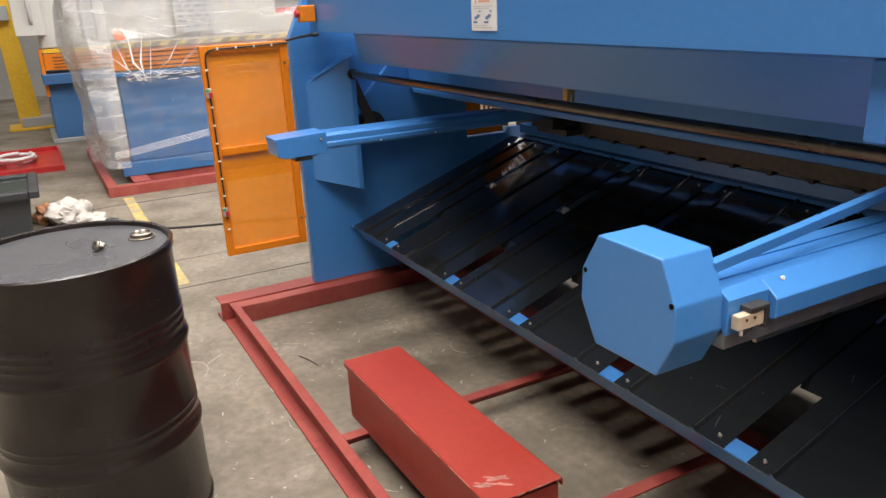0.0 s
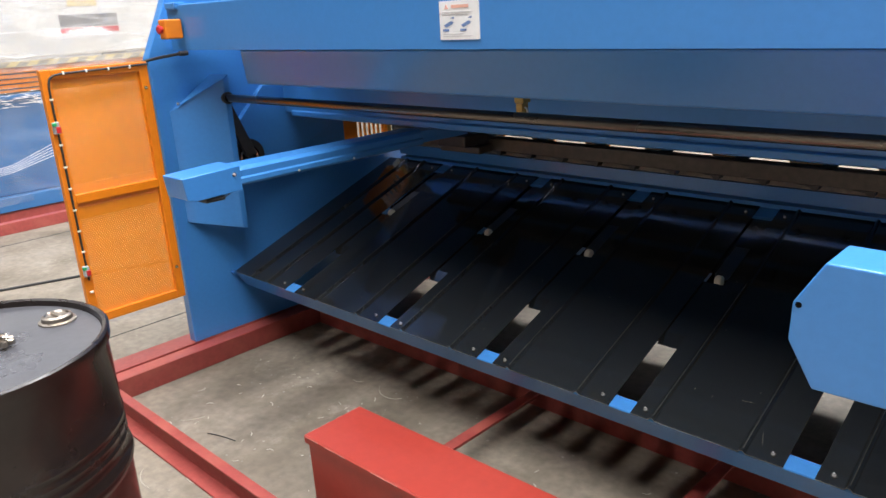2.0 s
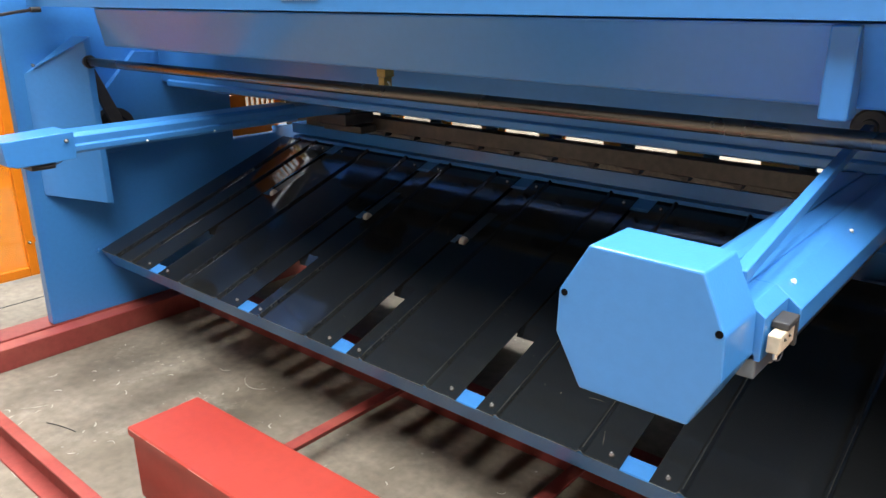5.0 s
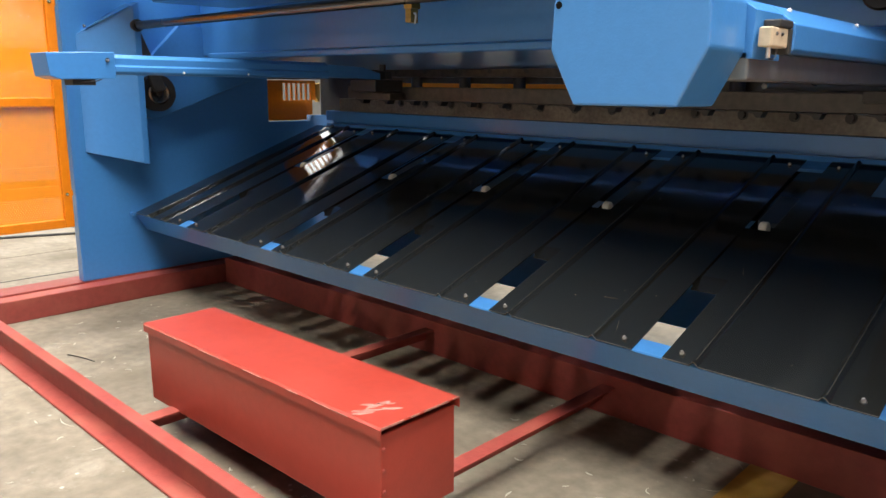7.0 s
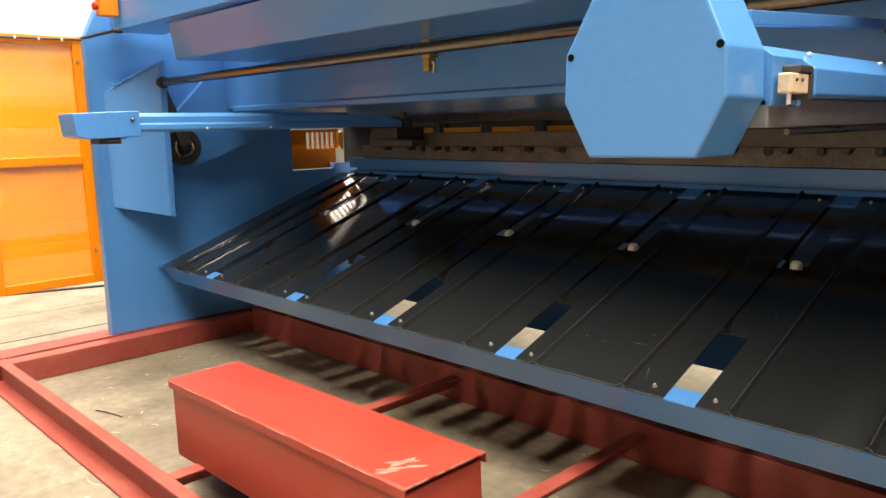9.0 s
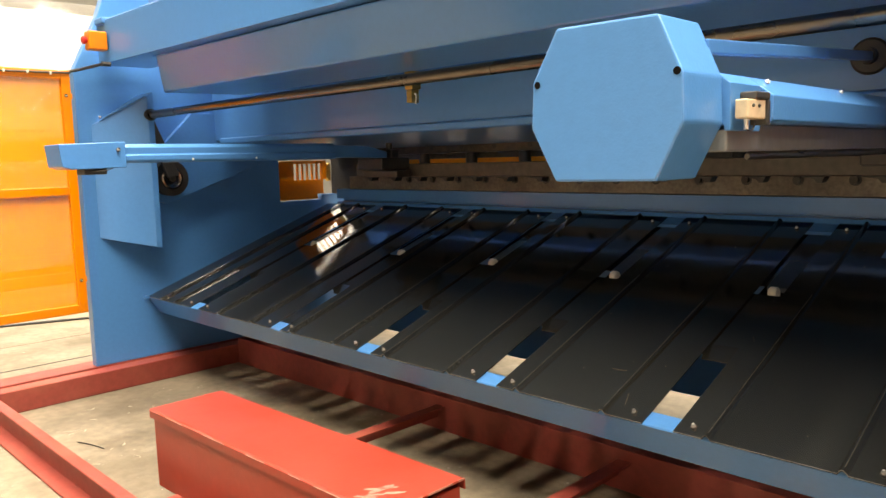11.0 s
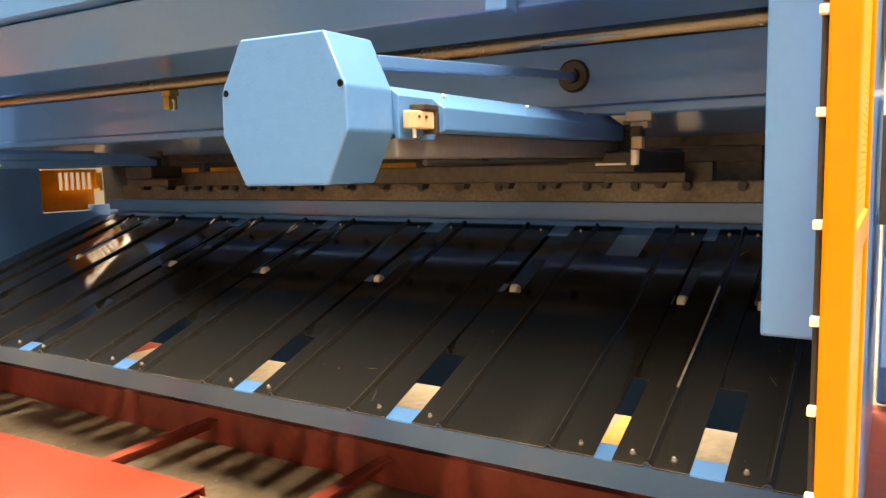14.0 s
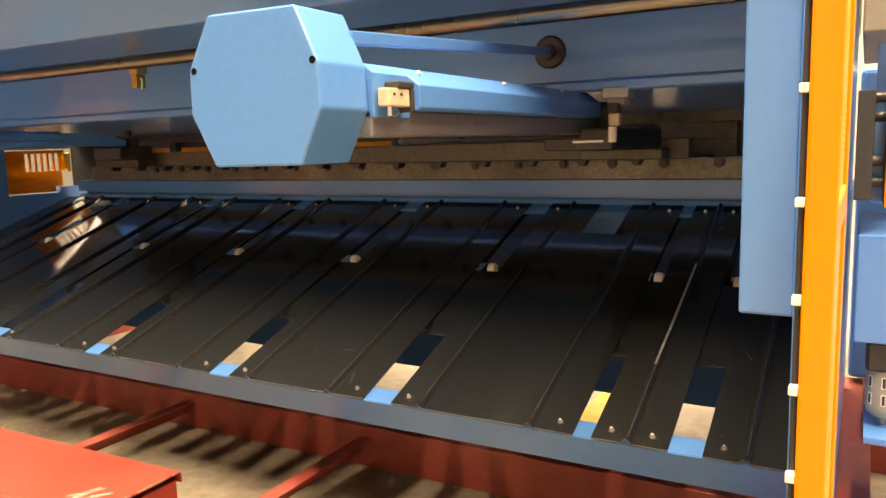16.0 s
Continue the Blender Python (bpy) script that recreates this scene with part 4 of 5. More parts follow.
for k in range(9):
    sx, sy = 2.0 + rnd.uniform(0, 0.055), -0.588 + rnd.uniform(0, 0.075)
    w, h = rnd.uniform(0.010, 0.026), rnd.uniform(0.003, 0.007)
    a = rnd.uniform(0.7, 1.4)
    pts = [(sx + math.cos(a) * u * w - math.sin(a) * v * h, sy + math.sin(a) * u * w + math.cos(a) * v * h) for u, v in ((-1, -0.3), (-0.2, -1), (0.8, -0.6), (1, 0.4), (0.1, 0.7), (-0.7, 0.9))]
    prism(bm, pts, "z", 0.3138, 0.3146)
part("scuff", bm, SCUFF, lid, "bare scuffed patch")
# paint rubbed off along the lid's folds
rnd = random.Random(9)
for xe in (1.1135, 2.1065):
    y0 = -0.605
    while y0 < -0.40:
        y1 = min(y0 + rnd.uniform(0.02, 0.09), -0.386)
        part("worn_edge", boxed((xe - 0.0008, y0, 0.3105), (xe + 0.0008, y1, 0.3146)), SCUFF, lid, "bare rubbed edge")
        y0 = y1 + rnd.uniform(0.004, 0.03)
x0 = 1.12
while x0 < 2.09:
    x1 = min(x0 + rnd.uniform(0.03, 0.16), 2.10)
    part("worn_edge", boxed((x0, -0.6078, 0.3085), (x1, -0.6062, 0.3105)), SCUFF, lid, "bare rubbed edge")
    x0 = x1 + rnd.uniform(0.02, 0.12)
for k in range(4):
    piece("bolt", bolt_mesh(0.003, 0.0012, RED), rb, pose(2.0985, -0.592, 0.13 + 0.045 * k, 0, 90, 0))
rb.rotation_euler = (0, radians(-1.1), 0)

# ---------------------------------------------------------------- guard gates
def gate(x, ya, yb, label, group, rear):
    """Framed perforated panel in the plane x, from y=ya (free edge) to yb (hinge edge)."""
    g = thing("guard_gate", (x, yb, 0.36), label, "guard gate", group)
    z0, z1, w, t = 0.36, 1.372, 0.036, 0.03
    for nm, lo, hi in (("stile", (ya, z0), (ya + w, z1)), ("stile", (yb - w, z0), (yb, z1)), ("top_rail", (ya + w, z1 - w), (yb - w, z1)),
                       ("mid_rail", (ya + w, 0.86), (yb - w, 0.86 + w)), ("bottom_rail", (ya + w, z0), (yb - w, z0 + w))):
        part(nm, boxed((x - t / 2, lo[0], lo[1]), (x + t / 2, hi[0], hi[1]), 0.003), ORANGE, g)
    for za, zb in ((z0 + w, 0.86), (0.86 + w, z1 - w)):
        bm = bmesh.new()
        v = [bm.verts.new((x - 0.004, yy, zz)) for yy, zz in ((ya + w, za), (yb - w, za), (yb - w, zb), (ya + w, zb))]
        bm.faces.new(v)
        part("perforated_panel", bm, MESH, g, "perforated orange sheet")
    sgn = 1 if rear > 0 else -1
    # black cable tied along the free edge and the top
    xc = x + sgn * (t / 2 + 0.006)
    cable("cable", [(xc, ya + 0.02, 0.55), (xc, ya + 0.018, 0.8), (xc, ya + 0.021, 1.1), (xc, ya + 0.018, 1.30), (xc, ya + 0.024, 1.345), (xc, ya + 0.06, 1.358), (xc, (ya + yb) / 2, 1.356), (xc, yb, 1.362)], 0.0042, RUBBER, g, "black cable")
    clip = shared("cable_clip", boxed((-0.004, -0.0065, -0.004), (0.005, 0.0065, 0.004), 0.0015), NYLON, smooth=False)
    for k in range(10):
        piece("cable_clip", clip, g, pose(xc, ya + 0.02, 0.50 + 0.085 * k), "white cable clip")
    for k in range(4):
        piece("cable_clip", clip, g, pose(xc, ya + 0.08 + 0.085 * k, 1.357, 90), "white cable clip")
    for z_ in (1.16, 0.59):
        la = part("lamp_unit", boxed((xc - 0.006, ya + 0.003, z_ - 0.022), (xc + 0.014, ya + 0.026, z_ + 0.022), 0.003), GREYMETAL, g, "small sensor unit")
        part("green_cap", boxed((xc + 0.002, ya + 0.001, z_ + 0.008), (xc + 0.017, ya + 0.015, z_ + 0.020), 0.002), GREEN, la, "green cap")
        part("red_cap", boxed((xc + 0.002, ya + 0.011, z_ - 0.018), (xc + 0.019, ya + 0.028, z_ + 0.005), 0.002), REDPLASTIC, la, "red cap")
    for z_ in (0.50, 1.27):
        part("hinge", boxed((x - 0.03 * sgn, yb - 0.004, z_ - 0.012), (x - 0.012 * sgn, yb + 0.014, z_ + 0.012), 0.002), ORANGE, g)
        piece("bolt", BOLT, g, pose(x + sgn * t / 2, yb - 0.02, z_, 0, 90 * sgn, 0))
    return g


gate(-0.205, -0.703, -0.292, "orange framed guard gate with perforated panels beside the machine", "guard gates", 1)

def gate_right():
    g = thing("guard_gate", (3.246, -0.27, 0.36), "orange framed guard gate, edge on, with white cable clips", "guard gate", "guard gates")
    x, ya, yb, z0, z1, w, t = 3.2475, -0.662, -0.268, 0.36, 1.40, 0.036, 0.025
    for nm, lo, hi in (("stile", (ya, z0), (ya + w, z1)), ("stile", (yb - w, z0), (yb, z1)), ("top_rail", (ya + w, z1 - w), (yb - w, z1)),
                       ("mid_rail", (ya + w, 0.86), (yb - w, 0.86 + w)), ("bottom_rail", (ya + w, z0), (yb - w, z0 + w))):
        part(nm, boxed((x - t / 2, lo[0], lo[1]), (x + t / 2, hi[0], hi[1]), 0.003), ORANGE, g)
    for za, zb in ((z0 + w, 0.86), (0.86 + w, z1 - w)):
        bm = bmesh.new()
        v = [bm.verts.new((x + 0.008, yy, zz)) for yy, zz in ((ya + w, za), (yb - w, za), (yb - w, zb), (ya + w, zb))]
        bm.faces.new(v)
        part("perforated_panel", bm, MESH, g, "perforated orange sheet")
    xc = x - t / 2 - 0.003
    cable("cable", [(xc, ya + 0.016, 0.37), (xc, ya + 0.018, 0.8), (xc, ya + 0.014, 1.1), (xc, ya + 0.018, 1.38)], 0.0035, RUBBER, g, "black cable")
    clip = shared("cable_clip", boxed((-0.005, -0.004, -0.004), (0.003, 0.008, 0.004), 0.001), NYLON, smooth=False)
    for z_ in (0.49, 0.57, 0.652, 0.734, 0.816, 0.902, 0.999, 1.085, 1.17):
        piece("cable_clip", clip, g, pose(xc, ya + 0.006, z_), "white cable clip")
    for z_ in (0.50, 1.27):
        part("hinge", boxed((x - 0.02, yb - 0.006, z_ - 0.03), (x + 0.01, yb + 0.014, z_ + 0.03), 0.003), ORANGE, g)


gate_right()

# ---------------------------------------------------------------- oil drum
drum = thing("oil_drum", (1.112, -1.408, 0.0), "black steel oil drum with rolled hoops and two bungs", "drum")
R = 0.286
prof = [(R - 0.012, 0.0), (R + 0.006, 0.004), (R + 0.006, 0.016), (R, 0.024)]
for zc in (0.30, 0.585):
    prof += [(R, zc - 0.022), (R + 0.006, zc - 0.012), (R + 0.009, zc), (R + 0.006, zc + 0.012), (R, zc + 0.022)]
    for d in (0.05, 0.075, 0.10) if zc > 0.5 else (0.06, 0.085):
        prof += [(R, zc + d - 0.008), (R + 0.003, zc + d), (R, zc + d + 0.008)]
prof += [(R, 0.855), (R + 0.007, 0.868), (R + 0.0075, 0.888), (R + 0.002, 0.892), (R - 0.006, 0.889), (R - 0.008, 0.876)]
part("barrel", lathe(bmesh.new(), prof, 72, pose(1.112, -1.408, 0)), DRUM, drum, smooth=True)
bm = lathe(bmesh.new(), [(R - 0.008, 0.868), (R - 0.009, 0.8765), (R - 0.03, 0.8775), (0.05, 0.8785)], 64, pose(1.112, -1.408, 0))
part("lid", bm, LID, drum, "dull black drum lid", smooth=True)
bung = part("bung", lathe(bmesh.new(), [(0.040, 0.8775), (0.040, 0.881), (0.033, 0.883), (0.032, 0.892), (0.026, 0.895), (0.022, 0.891)], 28, pose(1.087, -1.198, 0)), STEEL, drum, "tarnished metal bung", smooth=True)
bm = boxed((1.062, -1.203, 0.891), (1.112, -1.193, 0.897), 0.002)
part("bung_bar", bm, STEEL, bung)
NUT = bolt_mesh(0.0065, 0.012, STEEL, "loose_bolt")
rnd = random.Random(8)
for k in range(7):
    a = rnd.uniform(0, 6.28)
    b_ = new("loose_bolt", NUT)
    b_.matrix_world = pose(1.138 + rnd.uniform(-0.022, 0.022), -1.318 + rnd.uniform(-0.016, 0.016), 0.882 + 0.008, 90, 0, math.degrees(a))
    tagged(b_, "small dull steel bolt lying on the drum lid", "bolt", "loose bolts on the drum")

# ---------------------------------------------------------------- wrapped machine further off
FX = -4.1
m2 = thing("wrapped_machine", (FX - 0.6, 0.7, 0.1), "cream and blue shearing machine wrapped in clear stretch film", "machine")
part("lower_body", boxed((FX - 1.2, -0.70, 0.22), (FX, 2.3, 1.0), 0.01), DIMBLUE, m2, "blue lower table")
part("foot_beam", boxed((FX - 0.05, -0.80, 0.1), (FX + 0.08, 2.3, 0.22), 0.006), DIMBLUE, m2)
part("foot_beam", boxed((FX - 1.2, -0.80, 0.1), (FX - 1.05, 2.3, 0.22), 0.006), DIMBLUE, m2)
part("table_edge", boxed((FX - 0.3, -0.78, 1.0), (FX + 0.05, 2.3, 1.04), 0.006), DIMBLUE, m2)
og = part("orange_guard", boxed((FX - 0.25, -0.74, 1.05), (FX - 0.02, 2.3, 1.25), 0.006), ORANGE, m2, "orange finger guard")
for k in range(4):
    part("guard_slot", boxed((FX - 0.021, -0.6, 1.075 + 0.04 * k), (FX - 0.017, 2.25, 1.085 + 0.04 * k)), DARK, og)
for k in range(18):
    o_ = -0.70 + 0.16 * k
    part("hazard_stripe", prism(bmesh.new(), [(o_, 1.255), (o_ + 0.08, 1.255), (o_ + 0.12, 1.292), (o_ + 0.04, 1.292)], "x", FX + 0.0, FX + 0.006), STRIPE, og, "dull black stripe")
part("stripe_plate", boxed((FX - 0.02, -0.74, 1.25), (FX, 2.3, 1.295), 0.002), HAZEDYELLOW, m2, "yellow plate with black stripes")
part("upper_body", boxed((FX - 1.1, -0.80, 1.31), (FX - 0.02, 2.3, 2.35), 0.02), PALECREAM, m2, "cream upper housing")
part("side_cabinet", boxed((FX - 0.45, -0.90, 1.35), (FX - 0.1, -0.805, 1.85), 0.01), PALECREAM, m2, "cream side cabinet")
part("round_emblem", tube(bmesh.new(), (FX - 0.021, -0.62, 1.37), (FX - 0.015, -0.62, 1.37), 0.055, 28), ORANGEINK, m2, "orange disc", smooth=True)
part("label_bar", boxed((FX - 0.02, 0.84, 1.49), (FX - 0.015, 1.34, 1.535)), REDPLASTIC, m2, "red label bar")
part("label_bar", boxed((FX - 0.02, 0.84, 1.545), (FX - 0.015, 1.34, 1.645)), FADEDINK, m2, "dark unreadable label bar")
part("notice", boxed((FX - 0.02, 0.93, 1.71), (FX - 0.015, 1.18, 1.80)), HAZEDYELLOW, m2, "yellow notice")
lettering("model_marking", "SM-SBHS3206", 0.088, Matrix.Translation((FX - 0.017, -0.675, 1.705)) @ Euler((radians(90), 0, radians(90))).to_matrix().to_4x4(), INK, m2, "black model marking")
dp = part("document_pack", boxed((FX + 0.01, -0.13, 1.36), (FX + 0.025, 0.22, 1.83), 0.004, Matrix.Translation((0, 0.0, 0))), PAPER, m2, "white documents under the film")
bm = bmesh.new()
rnd = random.Random(3)
for r_ in range(9):
    z_ = 1.40 + 0.045 * r_
    a = -0.10
    while a < 0.18:
        w = rnd.uniform(0.02, 0.08)
        box(bm, (FX + 0.0255, a, z_), (FX + 0.0265, min(a + w, 0.2), z_ + 0.02))
        a += w + rnd.uniform(0.01, 0.04)
part("print_bar", bm, GREYMETAL, dp)

# its skid
sk2 = thing("skid_frame", (FX - 0.5, 0.6, 0.0), "red oxide painted steel skid under the wrapped machine", "skid")
part("side_rail", boxed((FX - 2.0, -0.98, 0.0), (FX + 0.45, -0.90, 0.095), 0.004), RED, sk2)
part("side_rail", boxed((FX - 2.0, -0.75, 0.0), (FX + 0.35, -0.60, 0.098), 0.004), RED, sk2)
part("front_rail", boxed((FX + 0.37, -0.90, 0.0), (FX + 0.45, 2.5, 0.09), 0.004), RED, sk2)
part("inner_rail", boxed((FX - 0.1, -0.60, 0.0), (FX + 0.06, 2.5, 0.097), 0.004), RED, sk2)
part("timber_wedge", boxed((FX + 0.2, -0.90, 0.0), (FX + 0.3, -0.76, 0.06), 0.004), WOOD, sk2, "raw timber wedge")

# stretch film round it
def film(zlo, zhi, out, loop=None):
    bm = bmesh.new()
    loop = loop or [(FX + 0.06, 2.3), (FX + 0.07, 1.2), (FX + 0.07, 0.2), (FX + 0.05, -0.76), (FX - 0.05, -0.88), (FX - 0.5, -0.96), (FX - 1.2, -0.86)]
    pts = []
    for a, b in zip(loop, loop[1:]):
        n_ = max(2, int((Vector(b) - Vector(a)).length / 0.05))
        pts += [Vector(a).lerp(Vector(b), k / n_) for k in range(n_)]
    pts.append(Vector(loop[-1]))
    rows = []
    nz = 48
    for j in range(nz + 1):
        z = zlo + (zhi - zlo) * j / nz
        row = []
        for i, p in enumerate(pts):
            q = Vector((p.x * 2.1, p.y * 2.1, z * 2.1))
            d = 0.05 * noise.noise(q) + 0.025 * noise.noise(q * 3.1) + 0.035 * abs(math.sin(p.y * 9 + z * 2.6)) * noise.noise(q * 1.3 + Vector((5, 2, 1)))
            flare = (0.02 + 0.10 * min(1, max(0, (z - 0.75) / 0.6)) + 0.10 * max(0, 0.45 - z)) * (1 if p.y < -0.74 else 0.2)
            zz = z - (0.0 if p.y > -0.7 else 0.04 * noise.noise(q))
            row.append(bm.verts.new((p.x + out + max(d, -0.03) + flare * 0.6, p.y - (flare + d if p.y < -0.74 else 0), zz)))
        rows.append(row)
    for a, b in zip(rows, rows[1:]):
        for i in range(len(pts) - 1):
            bm.faces.new((a[i], a[i + 1], b[i + 1], b[i]))
    return bm


wrap = block("stretch_wrap", film(0.16, 2.42, 0.0), CLEARFILM, "creased clear stretch film wound round the machine", "plastic wrap", at=(FX, 0.7, 0.16), smooth=True)
part("outer_layer", film(1.22, 2.42, 0.03), FILM, wrap, "second layer of creased film", smooth=True)
drape = [(FX + 0.05, -0.72), (FX + 0.04, -0.80), (FX - 0.06, -0.91), (FX - 0.5, -0.99), (FX - 1.2, -0.90)]
for k in range(2):
    part("drape", film(0.18 + 0.1 * k, 2.40, 0.03 + 0.03 * k, drape), DRAPE, wrap, "loose drape of clear film", smooth=True)
# white slivers for the glints of film crumpled along the table edge
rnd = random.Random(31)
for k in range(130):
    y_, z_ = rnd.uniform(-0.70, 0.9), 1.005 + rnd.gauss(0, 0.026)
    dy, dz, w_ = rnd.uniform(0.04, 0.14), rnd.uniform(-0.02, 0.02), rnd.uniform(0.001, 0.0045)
    part("crumple_glint", prism(bmesh.new(), [(y_, z_), (y_ + dy * 0.4, z_ + dz - w_), (y_ + dy, z_ + dz), (y_ + dy * 0.5, z_ + dz + w_)], "x", FX + 0.150, FX + 0.152), WHITE, wrap)
# white slivers laid as highlights on the gathered folds of the film
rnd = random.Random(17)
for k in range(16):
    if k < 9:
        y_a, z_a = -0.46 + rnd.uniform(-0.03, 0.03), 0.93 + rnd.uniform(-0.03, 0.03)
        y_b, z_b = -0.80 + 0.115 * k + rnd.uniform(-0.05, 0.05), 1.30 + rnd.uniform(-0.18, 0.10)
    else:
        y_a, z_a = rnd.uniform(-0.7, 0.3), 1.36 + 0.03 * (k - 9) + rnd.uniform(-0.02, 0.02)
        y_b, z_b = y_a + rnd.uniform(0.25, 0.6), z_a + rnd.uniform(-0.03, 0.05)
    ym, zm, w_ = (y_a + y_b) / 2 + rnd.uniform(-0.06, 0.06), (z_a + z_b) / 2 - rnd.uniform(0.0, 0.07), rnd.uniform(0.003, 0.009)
    part("fold", prism(bmesh.new(), [(y_a, z_a), (ym - w_, zm), (y_b, z_b), (ym + w_, zm + w_)], "x", FX + 0.17, FX + 0.172), WHITE, wrap, "white sliver drawn as the highlight on a film fold")
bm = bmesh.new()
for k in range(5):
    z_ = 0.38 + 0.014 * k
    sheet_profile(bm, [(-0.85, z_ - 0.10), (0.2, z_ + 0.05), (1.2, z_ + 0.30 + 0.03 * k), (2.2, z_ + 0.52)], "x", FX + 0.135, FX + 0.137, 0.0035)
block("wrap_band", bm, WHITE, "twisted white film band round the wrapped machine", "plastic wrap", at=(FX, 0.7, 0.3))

# ---------------------------------------------------------------- second machine behind
GX = -7.5
m3 = thing("shearing_machine", (GX - 0.6, -0.2, 0.0), "cream and blue shearing machine standing further back", "machine")
part("lower_body", boxed((GX - 1.2, -1.22, 0.06), (GX, 2.0, 0.88), 0.01), DIMBLUE, m3, "blue lower table")
part("foot_plate", boxed((GX - 1.2, -1.28, 0.0), (GX + 0.06, 2.0, 0.06), 0.01), GREYMETAL, m3)
part("table_edge", boxed((GX - 0.4, -1.26, 0.75), (GX + 0.12, 2.0, 0.88), 0.01), DIMBLUE, m3)
og = part("orange_guard", boxed((GX - 0.3, -1.2, 0.92), (GX + 0.02, 2.0, 1.12), 0.006), ORANGE, m3, "orange finger guard")
for k in range(4):
    part("guard_slot", boxed((GX + 0.02, -1.1, 0.945 + 0.04 * k), (GX + 0.024, 1.9, 0.957 + 0.04 * k)), DARK, og)
part("end_strip", boxed((GX - 0.3, -1.245, 0.60), (GX + 0.03, -1.205, 1.18), 0.004), ORANGE, m3, "orange end strip")
part("hazard_plate", boxed((GX - 0.3, -1.2, 1.13), (GX + 0.01, 2.0, 1.18), 0.004), YELLOW, m3, "yellow striped plate")
part("upper_body", boxed((GX - 1.1, -1.2, 1.19), (GX, 2.0, 2.1), 0.02), PALECREAM, m3, "cream upper housing")
cab = part("side_cabinet", boxed((GX + 0.002, -1.45, 1.35), (GX + 0.16, -1.12, 2.0), 0.01), PALECREAM, m3, "cream side cabinet")
part("emblem", boxed((GX + 0.160, -1.38, 1.80), (GX + 0.164, -1.31, 1.86)), ORANGEINK, cab, "orange mark")
cable("conduit", [(GX + 0.15, -1.26, 1.5), (GX + 0.24, -1.26, 1.5), (GX + 0.26, -1.26, 1.92), (GX + 0.22, -1.30, 2.02), (GX + 0.15, -1.34, 1.92)], 0.022, PAPER, m3, "pale hose")
lettering("model_marking", "SM-", 0.10, Matrix.Translation((GX + 0.003, -1.04, 1.88)) @ Euler((radians(90), 0, radians(90))).to_matrix().to_4x4(), INK, m3, "black model marking")
part("lamp_bar", boxed((GX - 0.2, -1.1, 2.1), (GX, 1.0, 2.22), 0.02), WHITE, m3, "white top trunking")

# yellow column of a hoist
col = thing("hoist_column", (-9.6, -1.75, 0.0), "yellow painted steel hoist column on a base plate", "column")
part("base_plate", boxed((-9.9, -1.8, 0.0), (-9.2, -1.1, 0.03), 0.004), YELLOW, col)
bm = prism(bmesh.new(), [(-1.64, 0.03), (-1.34, 0.03), (-1.52, 2.6), (-1.74, 2.6)], "x", -9.7, -9.45, 0.01)
part("post", bm, YELLOW, col)
part("foot_box", boxed((-9.75, -1.62, 0.03), (-9.3, -1.2, 0.16), 0.01), GREYMETAL, col, "grey foot box")
part("motor_box", boxed((-9.45, -1.68, 1.55), (-9.3, -1.50, 1.75), 0.01), GREYMETAL, col, "grey motor box")

# ---------------------------------------------------------------- clutter on the floor
bn = thing("plastic_bin", (-3.0, -1.85, 0.0), "dark grey plastic bin with a moulded rim", "bin")
bm = bmesh.new()
prism(bm, [(-2.13, 0.0), (-1.60, 0.0), (-1.56, 0.33), (-2.2, 0.33)], "x", -3.35, -2.68, 0.012)
part("tub", bm, PLASTIC, bn)
bm = bmesh.new()
for lo, hi in (((-3.42, -2.26, 0.30), (-2.62, -2.19, 0.36)), ((-3.42, -1.57, 0.30), (-2.62, -1.50, 0.36)), ((-3.42, -2.19, 0.30), (-3.34, -1.57, 0.36)), ((-2.70, -2.19, 0.30), (-2.62, -1.57, 0.36))):
    box(bm, lo, hi, 0.012)
part("rim", bm, PLASTIC, bn)
part("contents", boxed((-3.34, -2.19, 0.331), (-2.70, -1.57, 0.337), 0.002), material("dark_liquid", (0.02, 0.03, 0.025), 0.1), bn, "dark oily contents")


def rag(at, size, mat, seed, label):
    bm = bmesh.new()
    bmesh.ops.create_icosphere(bm, subdivisions=4, radius=1)
    for v in bm.verts:
        q = v.co * 1.7 + Vector((seed, seed * 2, 0))
        k = 1 + 0.45 * noise.noise(q) + 0.22 * noise.noise(q * 2.7) + 0.10 * noise.noise(q * 6)
        v.co = Vector((v.co.x * size[0] * k, v.co.y * size[1] * k, max(v.co.z * size[2] * k + size[2] * 0.55, 0.0)))
        v.co += Vector(at)
    return block("rag", bm, mat, label, "rag", "rags on the floor", at=at, smooth=True)


rag((-2.95, -1.32, 0.0), (0.16, 0.15, 0.12), CLOTH, 1.3, "crumpled soiled white cloth on the floor")
rag((-2.72, -1.20, 0.0), (0.10, 0.11, 0.07), CLOTH, 4.1, "crumpled grey stained cloth on the floor")
rag((-3.12, -1.47, 0.0), (0.11, 0.10, 0.09), BROWNCLOTH, 7.7, "crumpled brown cloth on the floor")
rag((-2.62, -1.06, 0.0), (0.05, 0.06, 0.04), PLASTIC, 2.2, "small dark scrap on the floor")

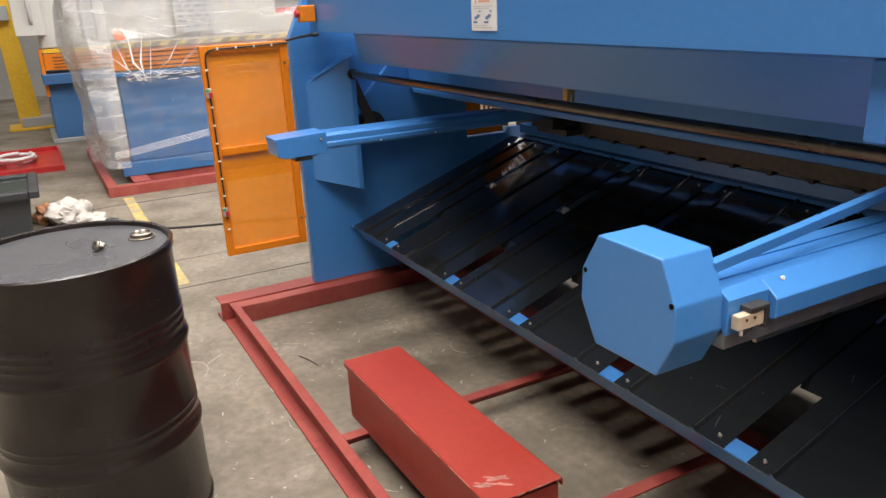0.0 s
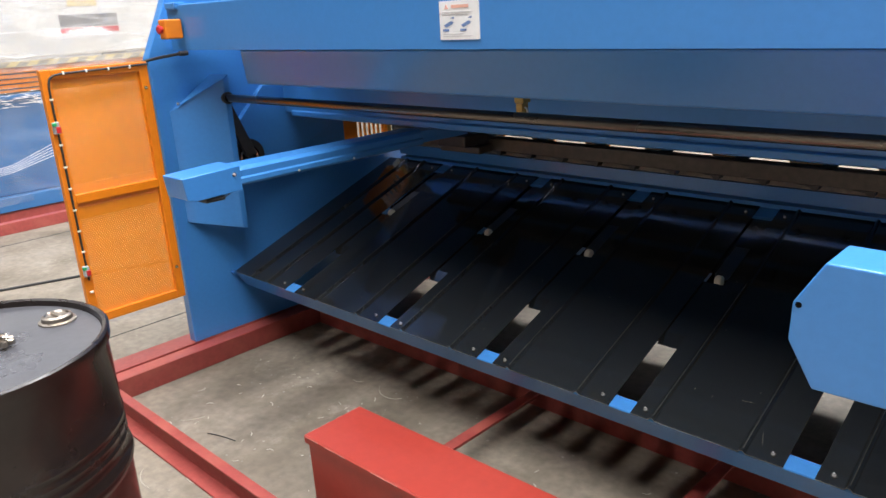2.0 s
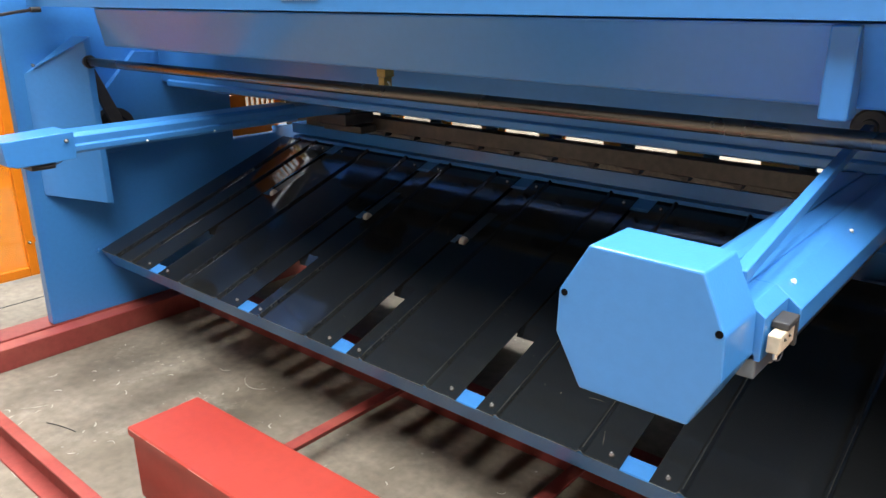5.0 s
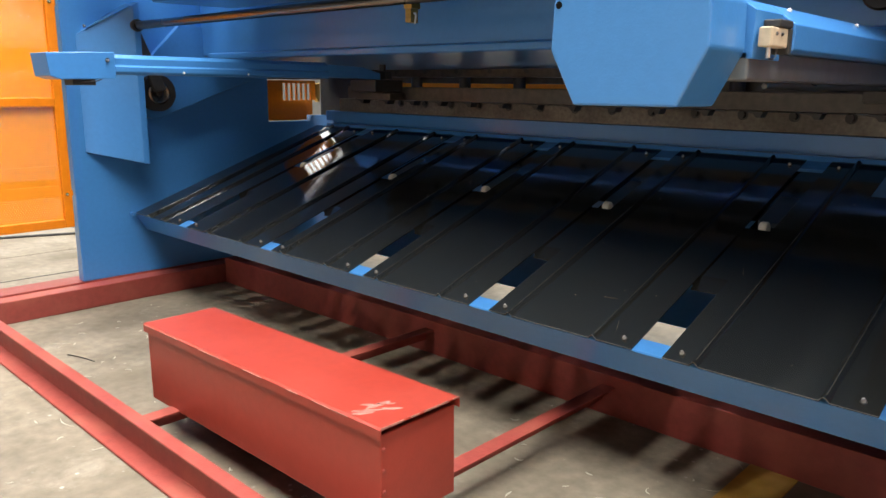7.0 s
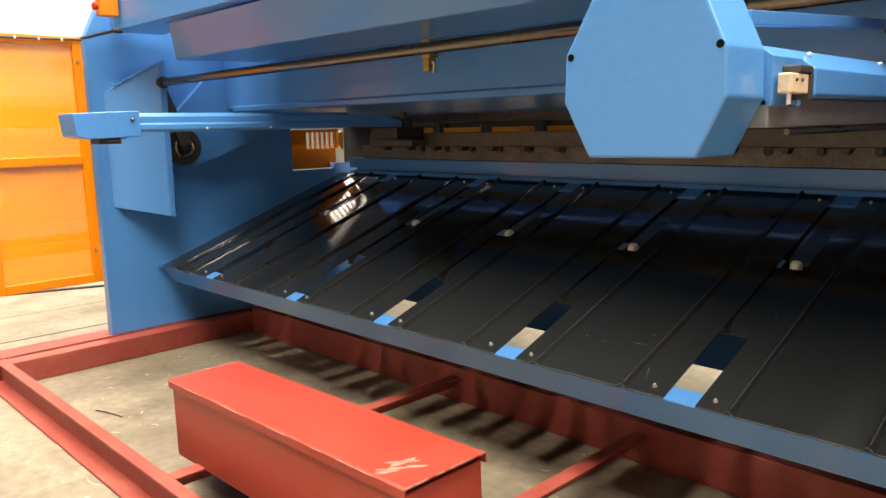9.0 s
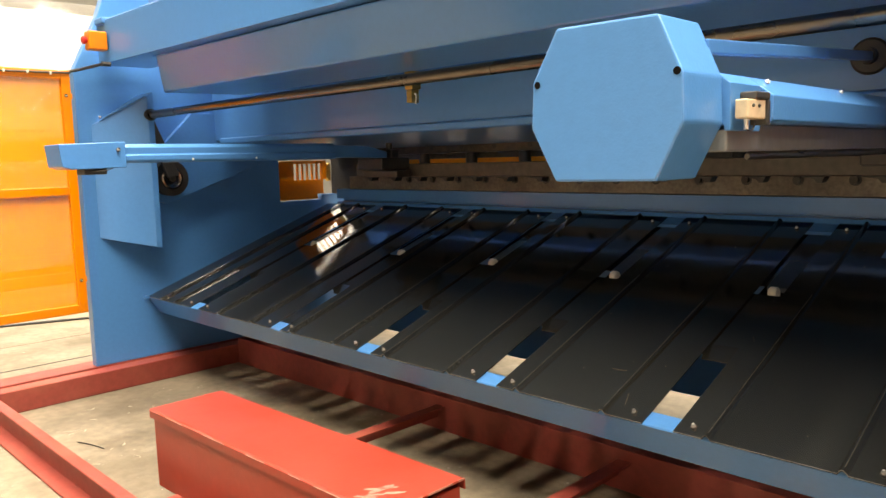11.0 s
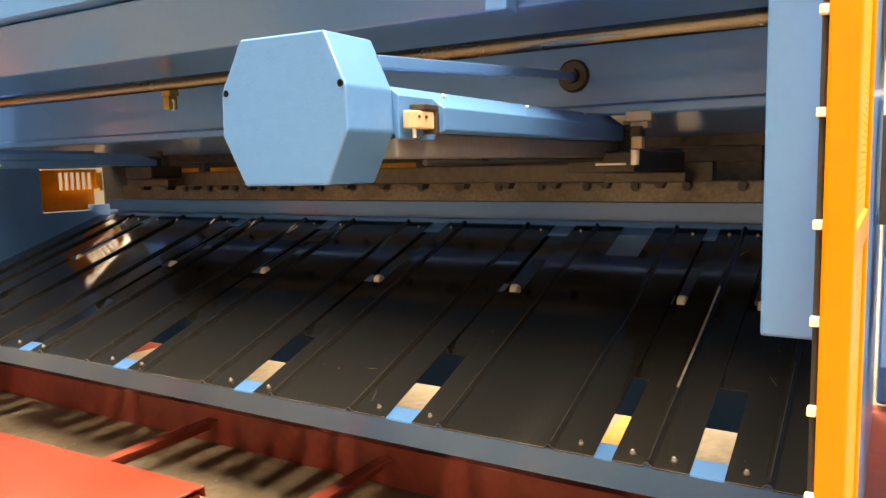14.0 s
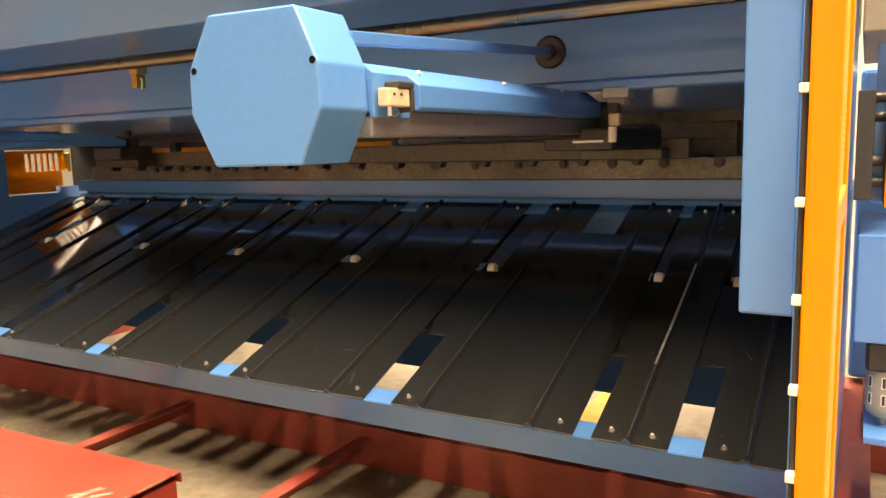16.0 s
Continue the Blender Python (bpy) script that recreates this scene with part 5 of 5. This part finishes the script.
tr = thing("drip_tray", (-6.1, -1.6, 0.0), "red painted steel tray holding white hoses", "tray")
bm = boxed((-6.9, -2.2, 0.0), (-5.4, -1.25, 0.012), 0.002)
for lo, hi in (((-6.9, -2.2, 0.012), (-6.88, -1.25, 0.06)), ((-5.42, -2.2, 0.012), (-5.4, -1.25, 0.06)), ((-6.88, -1.27, 0.012), (-5.42, -1.25, 0.06)), ((-6.88, -2.2, 0.012), (-5.42, -2.18, 0.06))):
    box(bm, lo, hi, 0.002)
part("tray", bm, REDPLASTIC, tr)
for k in range(4):
    pts = [(-6.2 + 0.25 * math.cos(a + k) + 0.05 * k, -1.7 + 0.20 * math.sin(a + k), 0.045 + 0.02 * k) for a in [i * 0.7 for i in range(9)]]
    cable("white_hose", pts, 0.02, WHITE, None, "coiled white hose lying in a red tray", "hose")

# pale cabinets and clutter along the far wall
for k, (yy, w, h, mt, lb) in enumerate(((-3.2, 0.9, 1.9, CREAM, "tall cream cabinet"), (-2.3, 0.6, 1.2, GREYMETAL, "grey steel cabinet"), (-4.4, 0.8, 1.6, CREAM, "cream machine housing"))):
    cb = thing("cabinet", (-11.0 - k * 0.7, yy, 0), lb + " standing far back on the floor", "cabinet", "far cabinets")
    part("body", boxed((-11.4 - k * 0.7, yy - w / 2, 0.08), (-10.8 - k * 0.7, yy + w / 2, h), 0.01), mt, cb)
    part("plinth", boxed((-11.38 - k * 0.7, yy - w / 2 + 0.03, 0), (-10.85 - k * 0.7, yy + w / 2 - 0.03, 0.08)), DARK, cb)
    part("door", boxed((-10.8 - k * 0.7, yy - w / 2 + 0.03, 0.12), (-10.785 - k * 0.7, yy + w / 2 - 0.03, h - 0.04), 0.004), mt, cb)

cable("floor_cable", [(-2.6, -1.05, 0.008), (-2.3, -0.80, 0.008), (-2.2, -0.55, 0.008), (-2.12, -0.30, 0.008), (-1.9, 0.3, 0.008), (-1.6, 1.0, 0.008)], 0.008, RUBBER, None, "black cable lying across the concrete floor", "cable")
cable("loose_wire", [(0.365, -0.56, 0.003), (0.42, -0.535, 0.004), (0.50, -0.52, 0.003)], 0.002, DARK, None, "short length of dark wire on the floor", "wire")

# slab joints and paint drips on the floor
bm = bmesh.new()
for lo, hi in (((-9, 0.40, 0), (-1.45, 0.408, 0.002)), ((-3.32, -6, 0), (-3.31, 6, 0.002)), ((-0.9, -6.0, 0), (-0.892, 6.0, 0.002))):
    box(bm, lo, hi)
block("slab_joint", bm, DARK, "dark joint between concrete slabs", "joint", kind="structure")
DRIP = material("pale_drips", (0.44, 0.41, 0.34), 0.7, grain=40, vary=0.2)
rnd = random.Random(12)
bm = bmesh.new()
for k in range(190):
    cx, cy = rnd.uniform(-0.1, 2.6), rnd.uniform(-1.3, 0.2)
    a, L, n_ = rnd.uniform(0, 6.3), rnd.uniform(0.004, 0.035) * (6 if k % 9 == 0 else 1), 7
    w = rnd.uniform(0.0008, 0.0022)
    curve_ = rnd.uniform(-1.5, 1.5)
    left, right = [], []
    for i in range(n_):
        s_ = i / (n_ - 1)
        aa = a + curve_ * s_
        px, py = cx + L * s_ * math.cos(aa), cy + L * s_ * math.sin(aa)
        ww = w * (0.3 + math.sin(math.pi * s_))
        left.append((px - math.sin(aa) * ww, py + math.cos(aa) * ww))
        right.append((px + math.sin(aa) * ww, py - math.cos(aa) * ww))
    prism(bm, left + right[::-1], "z", 0.0, 0.0012)
block("paint_drips", bm, DRIP, "pale paint drips on the concrete floor", "stain", kind="stuff")

# cream cabinet beyond the far side plate; blue block added against the bright hall
cc = thing("control_cabinet", (4.3, 2.9, 0.0), "grey steel control cabinet standing behind the machine", "cabinet")
part("body", boxed((3.62, 2.6, 0.10), (4.6, 3.2, 1.9), 0.01), GREYMETAL, cc)
part("plinth", boxed((3.65, 2.64, 0.0), (4.57, 3.18, 0.10)), DARK, cc)
part("door", boxed((3.66, 2.585, 0.14), (4.56, 2.6, 1.86), 0.004), GREYMETAL, cc)
part("door_handle", boxed((3.74, 2.56, 0.95), (3.77, 2.585, 1.1), 0.004), DARK, cc, "black handle")
tk = thing("filler_block", (3.6, 1.9, 0.0), "blue block on a red base, added beside the machine to cover the bright hall", "tank")
part("base", boxed((3.305, 0.97, 0.0), (4.0, 2.3, 0.12), 0.006), RED, tk, "red base")
# raised to hide the bright background and turn the plate's reflection blue
part("shell", boxed((3.256, 1.48, 0.12), (4.0, 2.3, 1.16), 0.015), BLUE, tk)

# pale specks and scratches on the black chute sheets
rnd = random.Random(21)
bm = bmesh.new()
for k in range(120):
    cx, cs = rnd.uniform(0.1, 3.1), 0.05 + 0.95 * rnd.random() ** 1.3
    if any(abs(cx - c) < w / 2 + 0.012 for c, w in SLOTS) or any(abs(cx - r) < 0.02 for r in RIDGES) or (2.5 < cx < 2.66 and cs > 0.85):
        continue
    r_ = rnd.uniform(0.0004, 0.0013)
    long_ = rnd.random() < 0.06
    a = rnd.uniform(0, 3.14)
    ex, ey = (rnd.uniform(0.008, 0.03), r_ * 0.25) if long_ else (r_, r_)
    pts = [(cx + math.cos(a) * ex * u - math.sin(a) * ey * v, cs + math.sin(a) * ex * u + math.cos(a) * ey * v) for u, v in ((-1, 0), (-0.4, -1), (0.6, -0.8), (1, 0.1), (0.3, 1))]
    prism(bm, pts, "z", 0.0, 0.0006, m=CH)
block("paint_specks", bm, DUST, "pale dust specks on the black chute", "dust", kind="stuff")
